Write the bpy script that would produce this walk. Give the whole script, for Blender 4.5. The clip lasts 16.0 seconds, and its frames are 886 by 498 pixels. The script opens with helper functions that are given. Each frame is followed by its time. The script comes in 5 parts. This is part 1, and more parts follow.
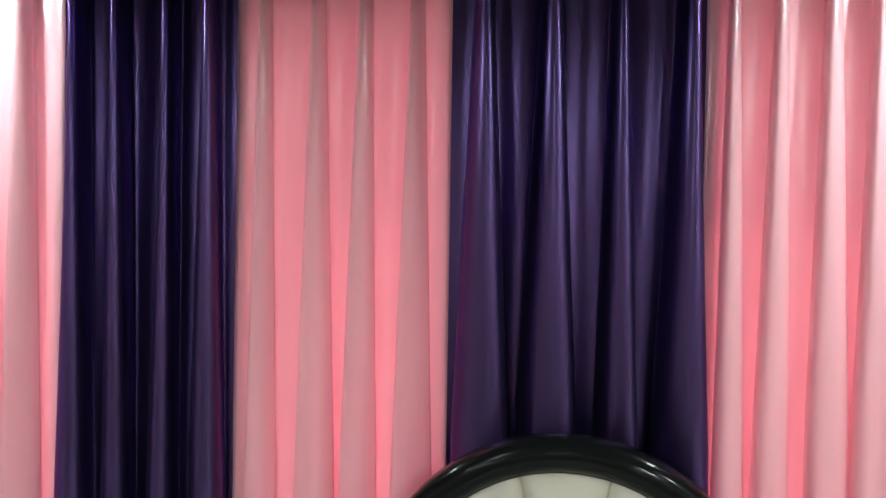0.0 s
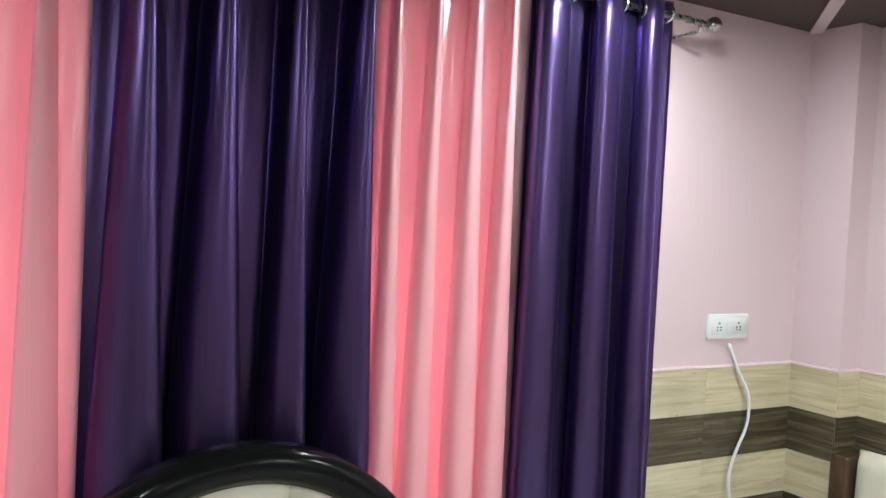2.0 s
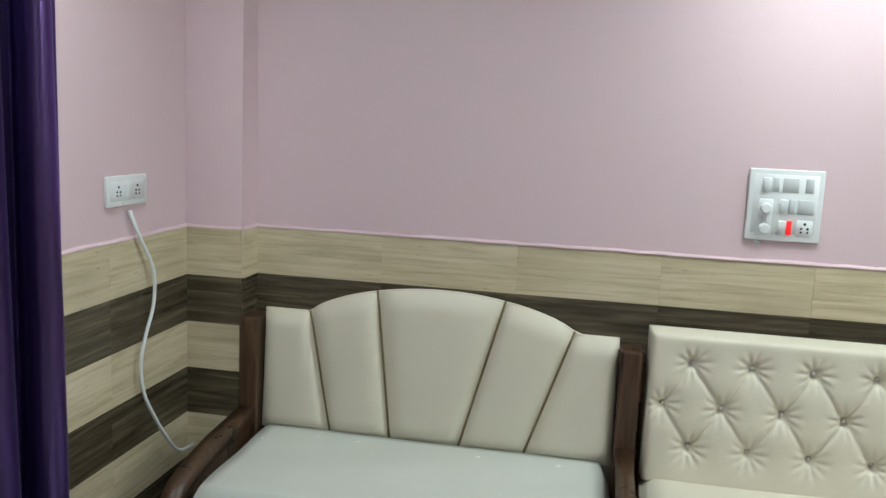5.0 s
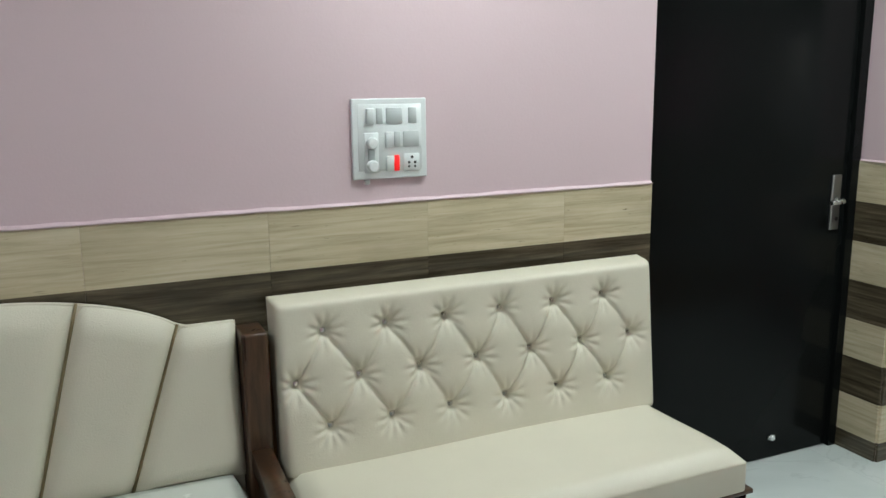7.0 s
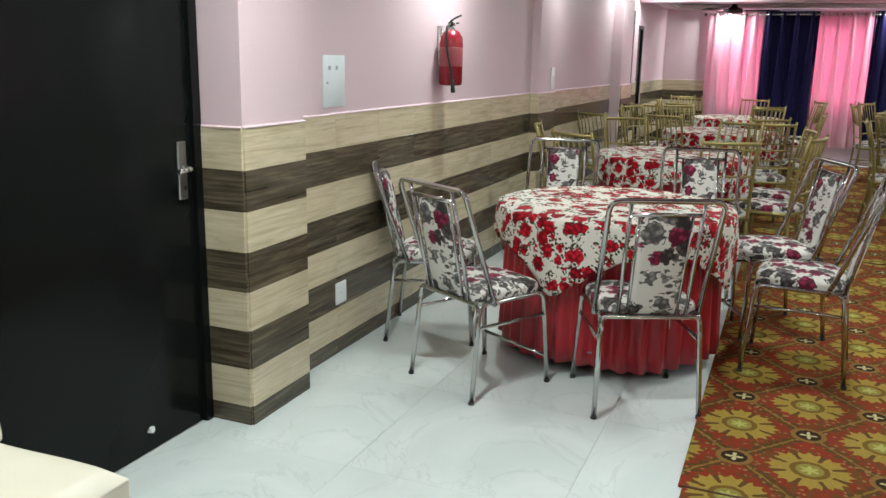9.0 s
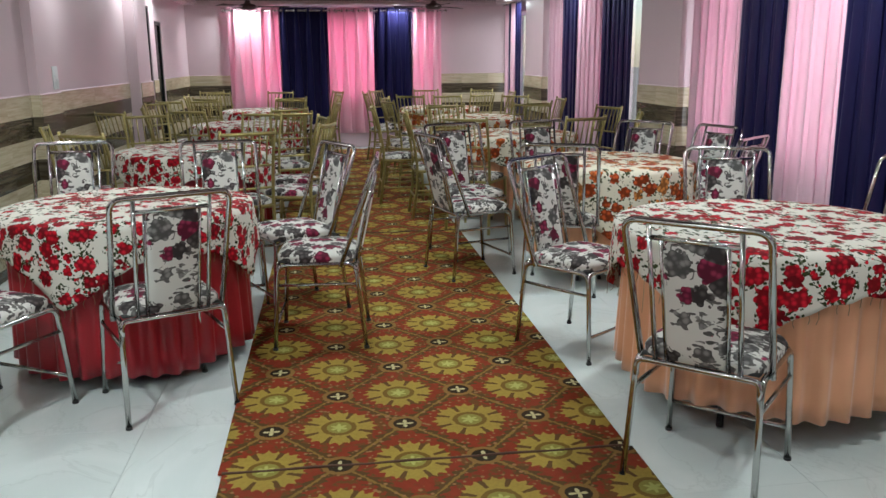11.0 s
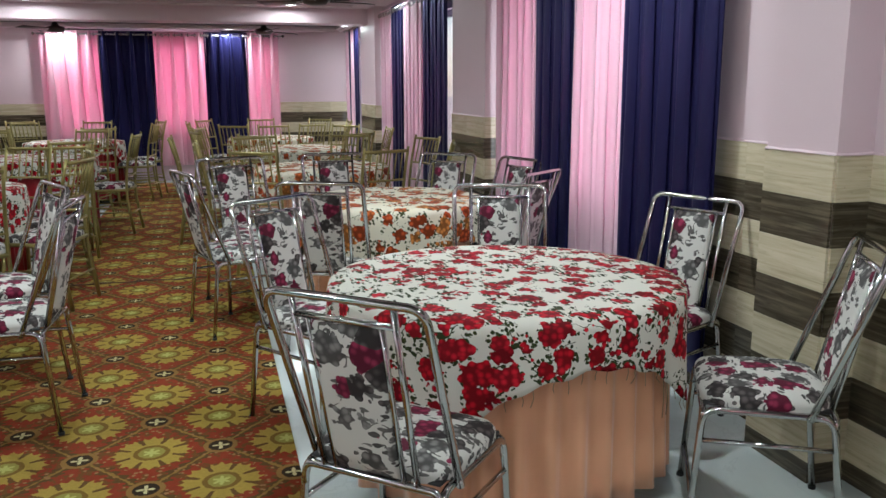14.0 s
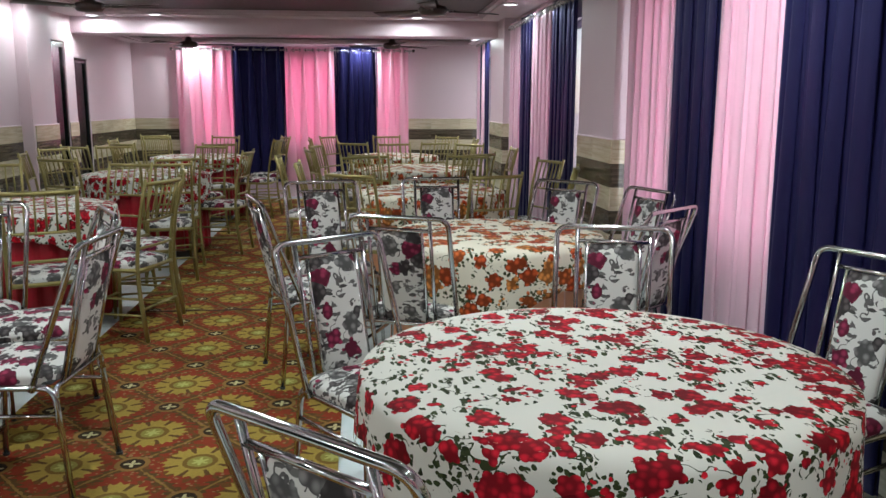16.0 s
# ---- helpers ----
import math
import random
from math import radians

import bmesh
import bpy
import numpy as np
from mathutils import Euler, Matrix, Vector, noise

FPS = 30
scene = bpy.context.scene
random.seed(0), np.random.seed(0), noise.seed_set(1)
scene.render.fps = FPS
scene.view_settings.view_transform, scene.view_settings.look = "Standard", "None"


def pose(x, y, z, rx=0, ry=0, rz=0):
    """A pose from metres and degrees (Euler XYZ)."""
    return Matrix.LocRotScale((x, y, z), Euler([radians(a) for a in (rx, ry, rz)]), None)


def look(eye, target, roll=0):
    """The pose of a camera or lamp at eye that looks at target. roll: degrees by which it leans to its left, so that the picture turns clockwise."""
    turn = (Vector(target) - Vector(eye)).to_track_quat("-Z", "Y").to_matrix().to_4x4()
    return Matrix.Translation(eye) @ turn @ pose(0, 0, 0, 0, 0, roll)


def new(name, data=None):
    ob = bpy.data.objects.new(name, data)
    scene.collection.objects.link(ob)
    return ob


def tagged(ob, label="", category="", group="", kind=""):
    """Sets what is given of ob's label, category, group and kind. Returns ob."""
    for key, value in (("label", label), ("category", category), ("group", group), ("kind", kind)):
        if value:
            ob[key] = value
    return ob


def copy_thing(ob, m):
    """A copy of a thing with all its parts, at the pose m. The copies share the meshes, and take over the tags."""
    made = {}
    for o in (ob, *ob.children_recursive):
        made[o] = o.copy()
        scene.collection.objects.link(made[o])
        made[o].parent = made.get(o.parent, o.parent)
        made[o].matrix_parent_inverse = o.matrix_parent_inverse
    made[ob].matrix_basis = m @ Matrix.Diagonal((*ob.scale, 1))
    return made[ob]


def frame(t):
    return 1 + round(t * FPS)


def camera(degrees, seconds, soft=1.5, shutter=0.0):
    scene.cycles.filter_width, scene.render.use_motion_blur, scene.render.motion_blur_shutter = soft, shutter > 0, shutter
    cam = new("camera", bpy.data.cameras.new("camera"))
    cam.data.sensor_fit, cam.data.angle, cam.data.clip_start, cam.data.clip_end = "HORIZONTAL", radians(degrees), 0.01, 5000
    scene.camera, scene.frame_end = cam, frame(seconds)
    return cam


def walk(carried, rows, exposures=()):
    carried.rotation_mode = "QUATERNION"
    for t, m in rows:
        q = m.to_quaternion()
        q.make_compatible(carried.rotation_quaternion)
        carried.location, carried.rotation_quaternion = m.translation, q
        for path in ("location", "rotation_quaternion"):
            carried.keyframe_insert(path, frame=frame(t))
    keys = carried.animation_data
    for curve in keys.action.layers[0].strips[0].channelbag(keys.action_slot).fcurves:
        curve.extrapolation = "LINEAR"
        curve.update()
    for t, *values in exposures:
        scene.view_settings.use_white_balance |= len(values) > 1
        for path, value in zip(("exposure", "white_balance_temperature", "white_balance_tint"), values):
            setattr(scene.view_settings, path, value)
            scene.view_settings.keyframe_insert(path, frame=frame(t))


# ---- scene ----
cam = camera(56.5, 16.0)
PATH = [
    (0, (1.586, 0.649, 1.639), (-0.392, 0.367, 1.60), 0.9),
    (0.5, (1.498, 0.483, 1.646), (-0.501, 0.47, 1.615), 1.5),
    (1, (1.411, 0.348, 1.654), (-0.559, 0.691, 1.615), 2.3),
    (1.5, (1.452, 0.25, 1.690), (-0.435, 0.908, 1.640), 3.0),
    (2, (1.353, 0.161, 1.662), (-0.389, 1.142, 1.596), 2.9),
    (2.5, (1.241, 0.128, 1.669), (-0.343, 1.348, 1.600), 2.2),
    (3, (1.061, 0.105, 1.720), (-0.308, 1.558, 1.606), 2.9),
    (3.5, (0.900, 0.095, 1.701), (-0.188, 1.768, 1.573), 2.9),
    (5.8, (0.574, 0.495, 1.534), (0.554, 2.467, 1.2), 1.8),
    (6, (0.544, 0.539, 1.532), (0.628, 2.51, 1.203), 1.4),
    (6.5, (0.475, 0.677, 1.531), (0.978, 2.578, 1.167), 1.0),
    (7, (0.436, 0.81, 1.526), (1.223, 2.605, 1.128), -0.7),
    (7.5, (0.468, 0.902, 1.511), (1.527, 2.537, 1.06), -0.6),
    (8, (0.561, 0.988, 1.501), (1.825, 2.464, 1.027), -0.1),
    (8.5, (0.655, 1.05, 1.474), (2.215, 2.214, 1.014), 1.3),
    (9, (0.681, 1.049, 1.471), (2.481, 1.795, 1.02), 1.1),
    (9.5, (0.643, 1.035, 1.468), (2.556, 1.394, 1.009), -0.3),
    (9.7, (0.637, 1.031, 1.469), (2.57, 1.248, 1.005), -0.1),
    (11.8, (0.801, 0.674, 1.436), (2.703, 0.248, 0.988), -1.8),
    (12, (0.833, 0.636, 1.437), (2.719, 0.147, 0.986), -2.0),
    (12.5, (0.949, 0.527, 1.439), (2.767, -0.184, 1.006), -1.4),
    (13, (1.012, 0.348, 1.428), (2.81, -0.417, 1.003), -2.0),
    (13.5, (1.057, 0.142, 1.429), (2.913, -0.488, 1.032), -0.2),
    (14, (1.163, 0.018, 1.436), (3.054, -0.505, 1.049), -0.2),
    (14.5, (1.344, -0.071, 1.45), (3.248, -0.555, 1.076), -0.4),
    (15, (1.505, -0.188, 1.45), (3.424, -0.612, 1.078), -0.3),
    (15.5, (1.664, -0.289, 1.445), (3.616, -0.556, 1.102), 0.6),
    (16, (1.845, -0.354, 1.442), (3.805, -0.542, 1.093), 0.2),
]
walk(cam, [(t, look(eye, target, roll)) for t, eye, target, roll in PATH], [(0, 0.68, 6350, 8), (1.2, 0.8, 6350, 8), (2.0, 0.75, 6450, 10), (2.7, 0.88, 6100, 10), (3.5, 0.65, 6100, 10), (5.8, -0.06, 6400, 8), (7.5, -0.12, 6400, 8), (8.4, 0.0, 6450, 9), (9.0, 0.5, 6500, 10), (9.5, 0.45, 6500, 11), (12, 0.35, 6100, 9), (16, 0.3, 6100, 9)])

# lamps: recessed LED downlights (x, y, z of the ceiling, share of the full power)
# (2.75, -1.15), (1.6, -0.3), (5.0, -1.3) and (5.3, 0.5) are unseen, added for brightness
DOWNLIGHTS = [(-0.22, -1.05, 2.43, 0.5), (-0.2, 1.75, 2.43, 0.65), (1.35, 2.4, 2.43, 0.8), (2.85, 2.2, 2.43, 1.4), (2.75, -1.15, 2.43, 0.65), (1.6, -0.3, 2.43, 0.45),
              (5.4, 2.75, 2.43, 0.95), (5.0, -1.3, 2.49, 1.25), (5.3, 0.5, 2.49, 1.15), (7.9, 2.75, 2.43, 0.4), (8.0, 0.3, 2.49, 1.1), (10.4, -1.85, 2.43, 0.55), (10.4, 2.75, 2.43, 0.35),
              (11.85, 2.0, 2.43, 0.8), (11.85, -1.0, 2.43, 0.8), (12.05, 2.76, 2.43, 0.4), (14.45, 2.1, 2.30, 0.8), (14.45, -0.3, 2.30, 0.8), (13.4, -1.9, 2.30, 0.8)]
LAMP_W = 17.0


def downlight_lamp(x, y, z, share):
    d = bpy.data.lights.new("downlight_lamp", "AREA")
    d.shape, d.size, d.energy, d.color = "DISK", 0.11, LAMP_W * share, (0.92, 1.0, 0.97)
    d.spread = radians(179)
    ob = new("downlight_lamp", d)
    ob.matrix_world = look((x, y, z - 0.03), (x, y, 0))


for p in DOWNLIGHTS:
    downlight_lamp(*p)

# daylight in the window openings, behind the curtains
def window_light(x, y, z, w, h, tx, ty, watts):
    d = bpy.data.lights.new("window_daylight", "AREA")
    d.shape, d.size, d.size_y, d.energy, d.color = "RECTANGLE", w, h, watts, (0.95, 0.97, 1.0)
    new("window_daylight", d).matrix_world = look((x, y, z), (tx, ty, z))


window_light(-0.73, 0.2, 1.5, 3.2, 1.45, 5, 0.2, 24)
window_light(14.8, 0.65, 1.45, 3.1, 1.2, 5, 0.65, 55)
window_light(5.95, -2.22, 1.45, 2.2, 1.3, 5.95, 3, 34)
window_light(9.95, -2.22, 1.45, 3.2, 1.3, 9.95, 3, 20)
window_light(13.75, -2.22, 1.45, 1.4, 1.3, 13.75, 3, 8)

# daylight that reaches the curtains from outside
world = bpy.data.worlds.new("world")
scene.world = world
world.use_nodes = True
wn = world.node_tree.nodes
sky = wn.new("ShaderNodeTexSky")
sky.sky_type, sky.sun_disc, sky.sun_elevation, sky.sun_rotation = "NISHITA", False, radians(50), radians(150)
wn["Background"].inputs["Strength"].default_value = 0.12
world.node_tree.links.new(sky.outputs[0], wn["Background"].inputs["Color"])
sun = bpy.data.lights.new("sun", "SUN")
sun.energy, sun.angle, sun.color = 2.5, radians(0.5), (1, 0.95, 0.88)
new("sun", sun).matrix_world = look((0, 0, 20), (10, -14, 0)) @ pose(0, 0, 0)


# ---------------------------------------------------------------- materials
class NodeKit:
    def __init__(self, name):
        self.m = bpy.data.materials.new(name)
        self.m.use_nodes = True
        self.t = self.m.node_tree
        self.bsdf = self.t.nodes["Principled BSDF"]
        self.coord = self.t.nodes.new("ShaderNodeTexCoord")

    def n(self, kind, **inputs):
        node = self.t.nodes.new(kind)
        for k, v in inputs.items():
            self.put(node.inputs[k.replace("_", " ")], v)
        return node

    def put(self, socket, v):
        if hasattr(v, "is_linked") or hasattr(v, "links"):
            self.t.links.new(v, socket)
        else:
            socket.default_value = v

    def math(self, op, a, b=0.0, c=0.0):
        node = self.t.nodes.new("ShaderNodeMath")
        node.operation = op
        for s, v in zip(node.inputs, (a, b, c)):
            self.put(s, v)
        return node.outputs[0]

    def mix(self, f, a, b):
        node = self.t.nodes.new("ShaderNodeMix")
        node.data_type = "RGBA"
        self.put(node.inputs[0], f)
        for s, v in ((node.inputs[6], a), (node.inputs[7], b)):
            self.put(s, (*v, 1) if isinstance(v, tuple) and len(v) == 3 else v)
        return node.outputs[2]

    def noise(self, scale, detail=4, vec=None, rough=0.55, distortion=0.0):
        node = self.n("ShaderNodeTexNoise", Scale=scale, Detail=detail, Roughness=rough, Distortion=distortion)
        self.put(node.inputs["Vector"], vec or self.coord.outputs["Object"])
        return node

    def ramp(self, f, stops):
        node = self.t.nodes.new("ShaderNodeValToRGB")
        self.put(node.inputs[0], f)
        e = node.color_ramp.elements
        while len(e) < len(stops):
            e.new(0.5)
        for el, (p, c) in zip(e, stops):
            el.position, el.color = p, (*c, 1) if len(c) == 3 else c
        return node.outputs[0]

    def step(self, f, lo, hi):
        node = self.t.nodes.new("ShaderNodeMapRange")
        node.interpolation_type = "SMOOTHSTEP"
        for s, v in zip(node.inputs, (f, lo, hi, 0.0, 1.0)):
            self.put(s, v)
        return node.outputs[0]

    def scaled(self, s, vec=None):
        node = self.t.nodes.new("ShaderNodeMapping")
        self.put(node.inputs[0], vec or self.coord.outputs["Object"])
        node.inputs["Scale"].default_value = s
        return node.outputs[0]

    def bump(self, h, strength=0.3, dist=0.01):
        node = self.n("ShaderNodeBump", Strength=strength, Distance=dist)
        self.put(node.inputs["Height"], h)
        self.put(self.bsdf.inputs["Normal"], node.outputs[0])

    def done(self, color=None, rough=None, metal=None, **other):
        if color is not None:
            self.put(self.bsdf.inputs["Base Color"], (*color, 1) if isinstance(color, tuple) and len(color) == 3 else color)
        if rough is not None:
            self.put(self.bsdf.inputs["Roughness"], rough)
        if metal is not None:
            self.put(self.bsdf.inputs["Metallic"], metal)
        for k, v in other.items():
            self.put(self.bsdf.inputs[k.replace("_", " ")], v)
        return self.m


def plain(name, color, rough=0.5, metal=0.0, vary=0.08, scale=6.0, bump=0.0, bscale=60.0, **other):
    k = NodeKit(name)
    a = tuple(c * (1 - vary) for c in color)
    b = tuple(min(1, c * (1 + vary)) for c in color)
    c = k.mix(k.noise(scale).outputs[0], a, b)
    fine = k.noise(bscale, 3)
    r = k.math("MULTIPLY_ADD", fine.outputs[0], 0.16, max(0.02, rough - 0.08))
    if bump:
        k.bump(fine.outputs[0], bump, 0.004)
    return k.done(c, r, metal, **other)


def paint_material():
    k = NodeKit("pink_wall_paint")
    big = k.noise(0.9, 5).outputs[0]
    fine = k.noise(140, 4).outputs[0]
    c = k.mix(big, (0.63, 0.49, 0.525), (0.69, 0.545, 0.58))
    k.bump(k.math("MULTIPLY_ADD", k.noise(9, 4).outputs[0], 0.6, fine), 0.12, 0.004)
    return k.done(c, k.math("MULTIPLY_ADD", big, 0.15, 0.38))


def tile_material(name, lo, mid, hi, rough):
    """Glazed wall tile with fine level veins, shifted from tile to tile."""
    k = NodeKit(name)
    info = k.t.nodes.new("ShaderNodeObjectInfo")
    shift = k.n("ShaderNodeVectorMath", Vector=k.coord.outputs["Object"])
    shift.operation = "ADD"
    far = k.n("ShaderNodeCombineXYZ", X=k.math("MULTIPLY", info.outputs["Random"], 37.0), Y=k.math("MULTIPLY", info.outputs["Random"], 11.0), Z=k.math("MULTIPLY", info.outputs["Random"], 5.0))
    k.put(shift.inputs[1], far.outputs[0])
    v = k.scaled((1.6, 1.6, 34.0), shift.outputs[0])
    vein = k.noise(1.6, 7, v, 0.65, 0.5).outputs[0]
    fleck = k.noise(3.0, 3, k.scaled((6, 6, 60), shift.outputs[0]), 0.7).outputs[0]
    c = k.ramp(vein, [(0.3, lo), (0.5, mid), (0.72, hi)])
    c = k.mix(k.step(fleck, 0.66, 0.74), c, tuple(x * 0.45 for x in lo))
    c = k.mix(k.math("MULTIPLY", k.step(k.noise(2.4, 4, k.scaled((1, 1, 3), shift.outputs[0])).outputs[0], 0.45, 0.7), 0.4), c, tuple(x * 0.8 for x in lo))
    tone = k.math("MULTIPLY_ADD", info.outputs["Random"], 0.045, 0.99)
    hsv = k.n("ShaderNodeHueSaturation", Value=tone, Color=c)
    return k.done(hsv.outputs[0], k.math("MULTIPLY_ADD", vein, 0.12, rough))


def floor_material():
    k = NodeKit("polished_white_floor_tile")
    big = k.noise(1.3, 6, None, 0.6, 0.8).outputs[0]
    c = k.mix(k.step(big, 0.35, 0.7), (0.60, 0.66, 0.645), (0.70, 0.745, 0.73))
    vein = k.math("ABSOLUTE", k.math("SUBTRACT", k.noise(1.1, 5, None, 0.6, 1.6).outputs[0], 0.5))
    c = k.mix(k.math("MULTIPLY", k.math("SUBTRACT", 1.0, k.step(vein, 0.0, 0.012)), 0.35), c, (0.47, 0.52, 0.51))
    smear = k.noise(5, 5).outputs[0]
    return k.done(c, k.math("MULTIPLY_ADD", smear, 0.14, 0.07))


def carpet_material():
    k = NodeKit("red_and_gold_carpet")
    sep = k.n("ShaderNodeSeparateXYZ", Vector=k.coord.outputs["Object"])
    wob = k.noise(60, 2)
    wx = k.math("MULTIPLY_ADD", wob.outputs[0], 0.012, sep.outputs[0])
    wy = k.math("MULTIPLY_ADD", wob.outputs[0], -0.012, sep.outputs[1])
    AX, AY = 0.635, 0.53

    def lattice(ox, oy):
        u = k.math("SUBTRACT", k.math("DIVIDE", k.math("SUBTRACT", wx, 3.79 + ox), AX), 0.0)
        v = k.math("DIVIDE", k.math("SUBTRACT", wy, 0.315 + oy), AY)
        u = k.math("SUBTRACT", u, k.math("ROUND", u))
        v = k.math("SUBTRACT", v, k.math("ROUND", v))
        x, y = k.math("MULTIPLY", u, AX), k.math("MULTIPLY", v, AY)
        r = k.math("SQRT", k.math("ADD", k.math("MULTIPLY", x, x), k.math("MULTIPLY", y, y)))
        a = k.math("ARCTAN2", y, x)
        return u, v, r, a

    u0, v0, r0, a0 = lattice(0, 0)
    _, _, r1, a1 = lattice(AX / 2, AY / 2)
    first = k.math("LESS_THAN", r0, r1)
    rm = k.math("MINIMUM", r0, r1)
    am = k.math("ADD", k.math("MULTIPLY", a0, first), k.math("MULTIPLY", a1, k.math("SUBTRACT", 1.0, first)))
    _, _, q0, b0 = lattice(AX / 2, 0)
    _, _, q1, b1 = lattice(0, AY / 2)
    qf = k.math("LESS_THAN", q0, q1)
    rq = k.math("MINIMUM", q0, q1)
    aq = k.math("ADD", k.math("MULTIPLY", b0, qf), k.math("MULTIPLY", b1, k.math("SUBTRACT", 1.0, qf)))
    red, gold, dark, olive = (0.29, 0.036, 0.016), (0.44, 0.31, 0.058), (0.020, 0.015, 0.010), (0.10, 0.055, 0.016)
    c = k.mix(k.noise(35, 4).outputs[0], tuple(x * 0.7 for x in red), tuple(x * 1.15 for x in red))
    c = k.mix(k.step(k.noise(24, 3).outputs[0], 0.52, 0.60), c, (0.16, 0.062, 0.016))
    # chains that join the rosettes
    diag = k.math("ABSOLUTE", k.math("SUBTRACT", k.math("ADD", k.math("ABSOLUTE", u0), k.math("ABSOLUTE", v0)), 0.5))
    leaf = k.math("ADD", k.math("MULTIPLY_ADD", k.math("SINE", k.math("MULTIPLY", k.math("SUBTRACT", wx, 0.0), 150.0)), 0.026, 0.010), k.math("MULTIPLY", k.noise(40, 3).outputs[0], 0.10))
    c = k.mix(k.math("LESS_THAN", diag, leaf), c, olive)
    c = k.mix(k.math("LESS_THAN", diag, k.math("MULTIPLY_ADD", k.noise(50, 2).outputs[0], 0.06, -0.016)), c, (0.27, 0.16, 0.035))
    # small vines in the red
    vine = k.n("ShaderNodeTexVoronoi", Scale=34.0, Vector=k.coord.outputs["Object"])
    c = k.mix(k.math("MULTIPLY", k.math("LESS_THAN", k.math("MULTIPLY_ADD", k.noise(18, 3).outputs[0], 0.5, vine.outputs["Distance"]), 0.50), k.math("MULTIPLY", k.math("GREATER_THAN", rm, 0.155), k.math("LESS_THAN", diag, 0.2))), c, (0.33, 0.17, 0.07))
    # gold medallions with twelve points
    lobe = k.math("ADD", k.math("MULTIPLY_ADD", k.math("POWER", k.math("ABSOLUTE", k.math("COSINE", k.math("MULTIPLY", am, 4.0))), 0.6), 0.026, 0.132), k.math("MULTIPLY", k.math("ABSOLUTE", k.math("SINE", k.math("MULTIPLY", am, 12.0))), -0.022))
    gcol = k.mix(k.noise(70, 3).outputs[0], tuple(x * 0.72 for x in gold), tuple(x * 1.12 for x in gold))
    c = k.mix(k.math("LESS_THAN", rm, lobe), c, gcol)
    rim = k.math("MULTIPLY", k.math("LESS_THAN", rm, 0.070), k.math("GREATER_THAN", rm, 0.050))
    c = k.mix(rim, c, (0.19, 0.11, 0.02))
    petal = k.math("MULTIPLY", k.math("GREATER_THAN", k.math("COSINE", k.math("MULTIPLY_ADD", am, 8.0, math.pi)), 0.80), k.math("MULTIPLY", k.math("GREATER_THAN", rm, 0.085), k.math("LESS_THAN", rm, 0.14)))
    c = k.mix(petal, c, (0.12, 0.06, 0.018))
    core = k.math("LESS_THAN", rm, k.math("MULTIPLY_ADD", k.math("COSINE", k.math("MULTIPLY", am, 6.0)), 0.010, 0.026))
    c = k.mix(k.math("LESS_THAN", rm, 0.050), c, (0.30, 0.27, 0.06))
    c = k.mix(core, c, (0.50, 0.49, 0.15))
    # black rosettes with a pale four-leaf centre
    c = k.mix(k.math("LESS_THAN", rq, 0.068), c, (0.27, 0.15, 0.04))
    c = k.mix(k.math("LESS_THAN", rq, 0.048), c, dark)
    flower = k.math("LESS_THAN", rq, k.math("MULTIPLY_ADD", k.math("COSINE", k.math("MULTIPLY", aq, 4.0)), 0.014, 0.020))
    c = k.mix(flower, c, (0.62, 0.56, 0.30))
    c = k.mix(k.math("MULTIPLY", k.noise(2.2, 5).outputs[0], 0.45), c, (0.10, 0.06, 0.03))
    k.bump(k.noise(420, 2).outputs[0], 0.5, 0.004)
    return k.done(c, 0.95, Specular_IOR_Level=0.1)


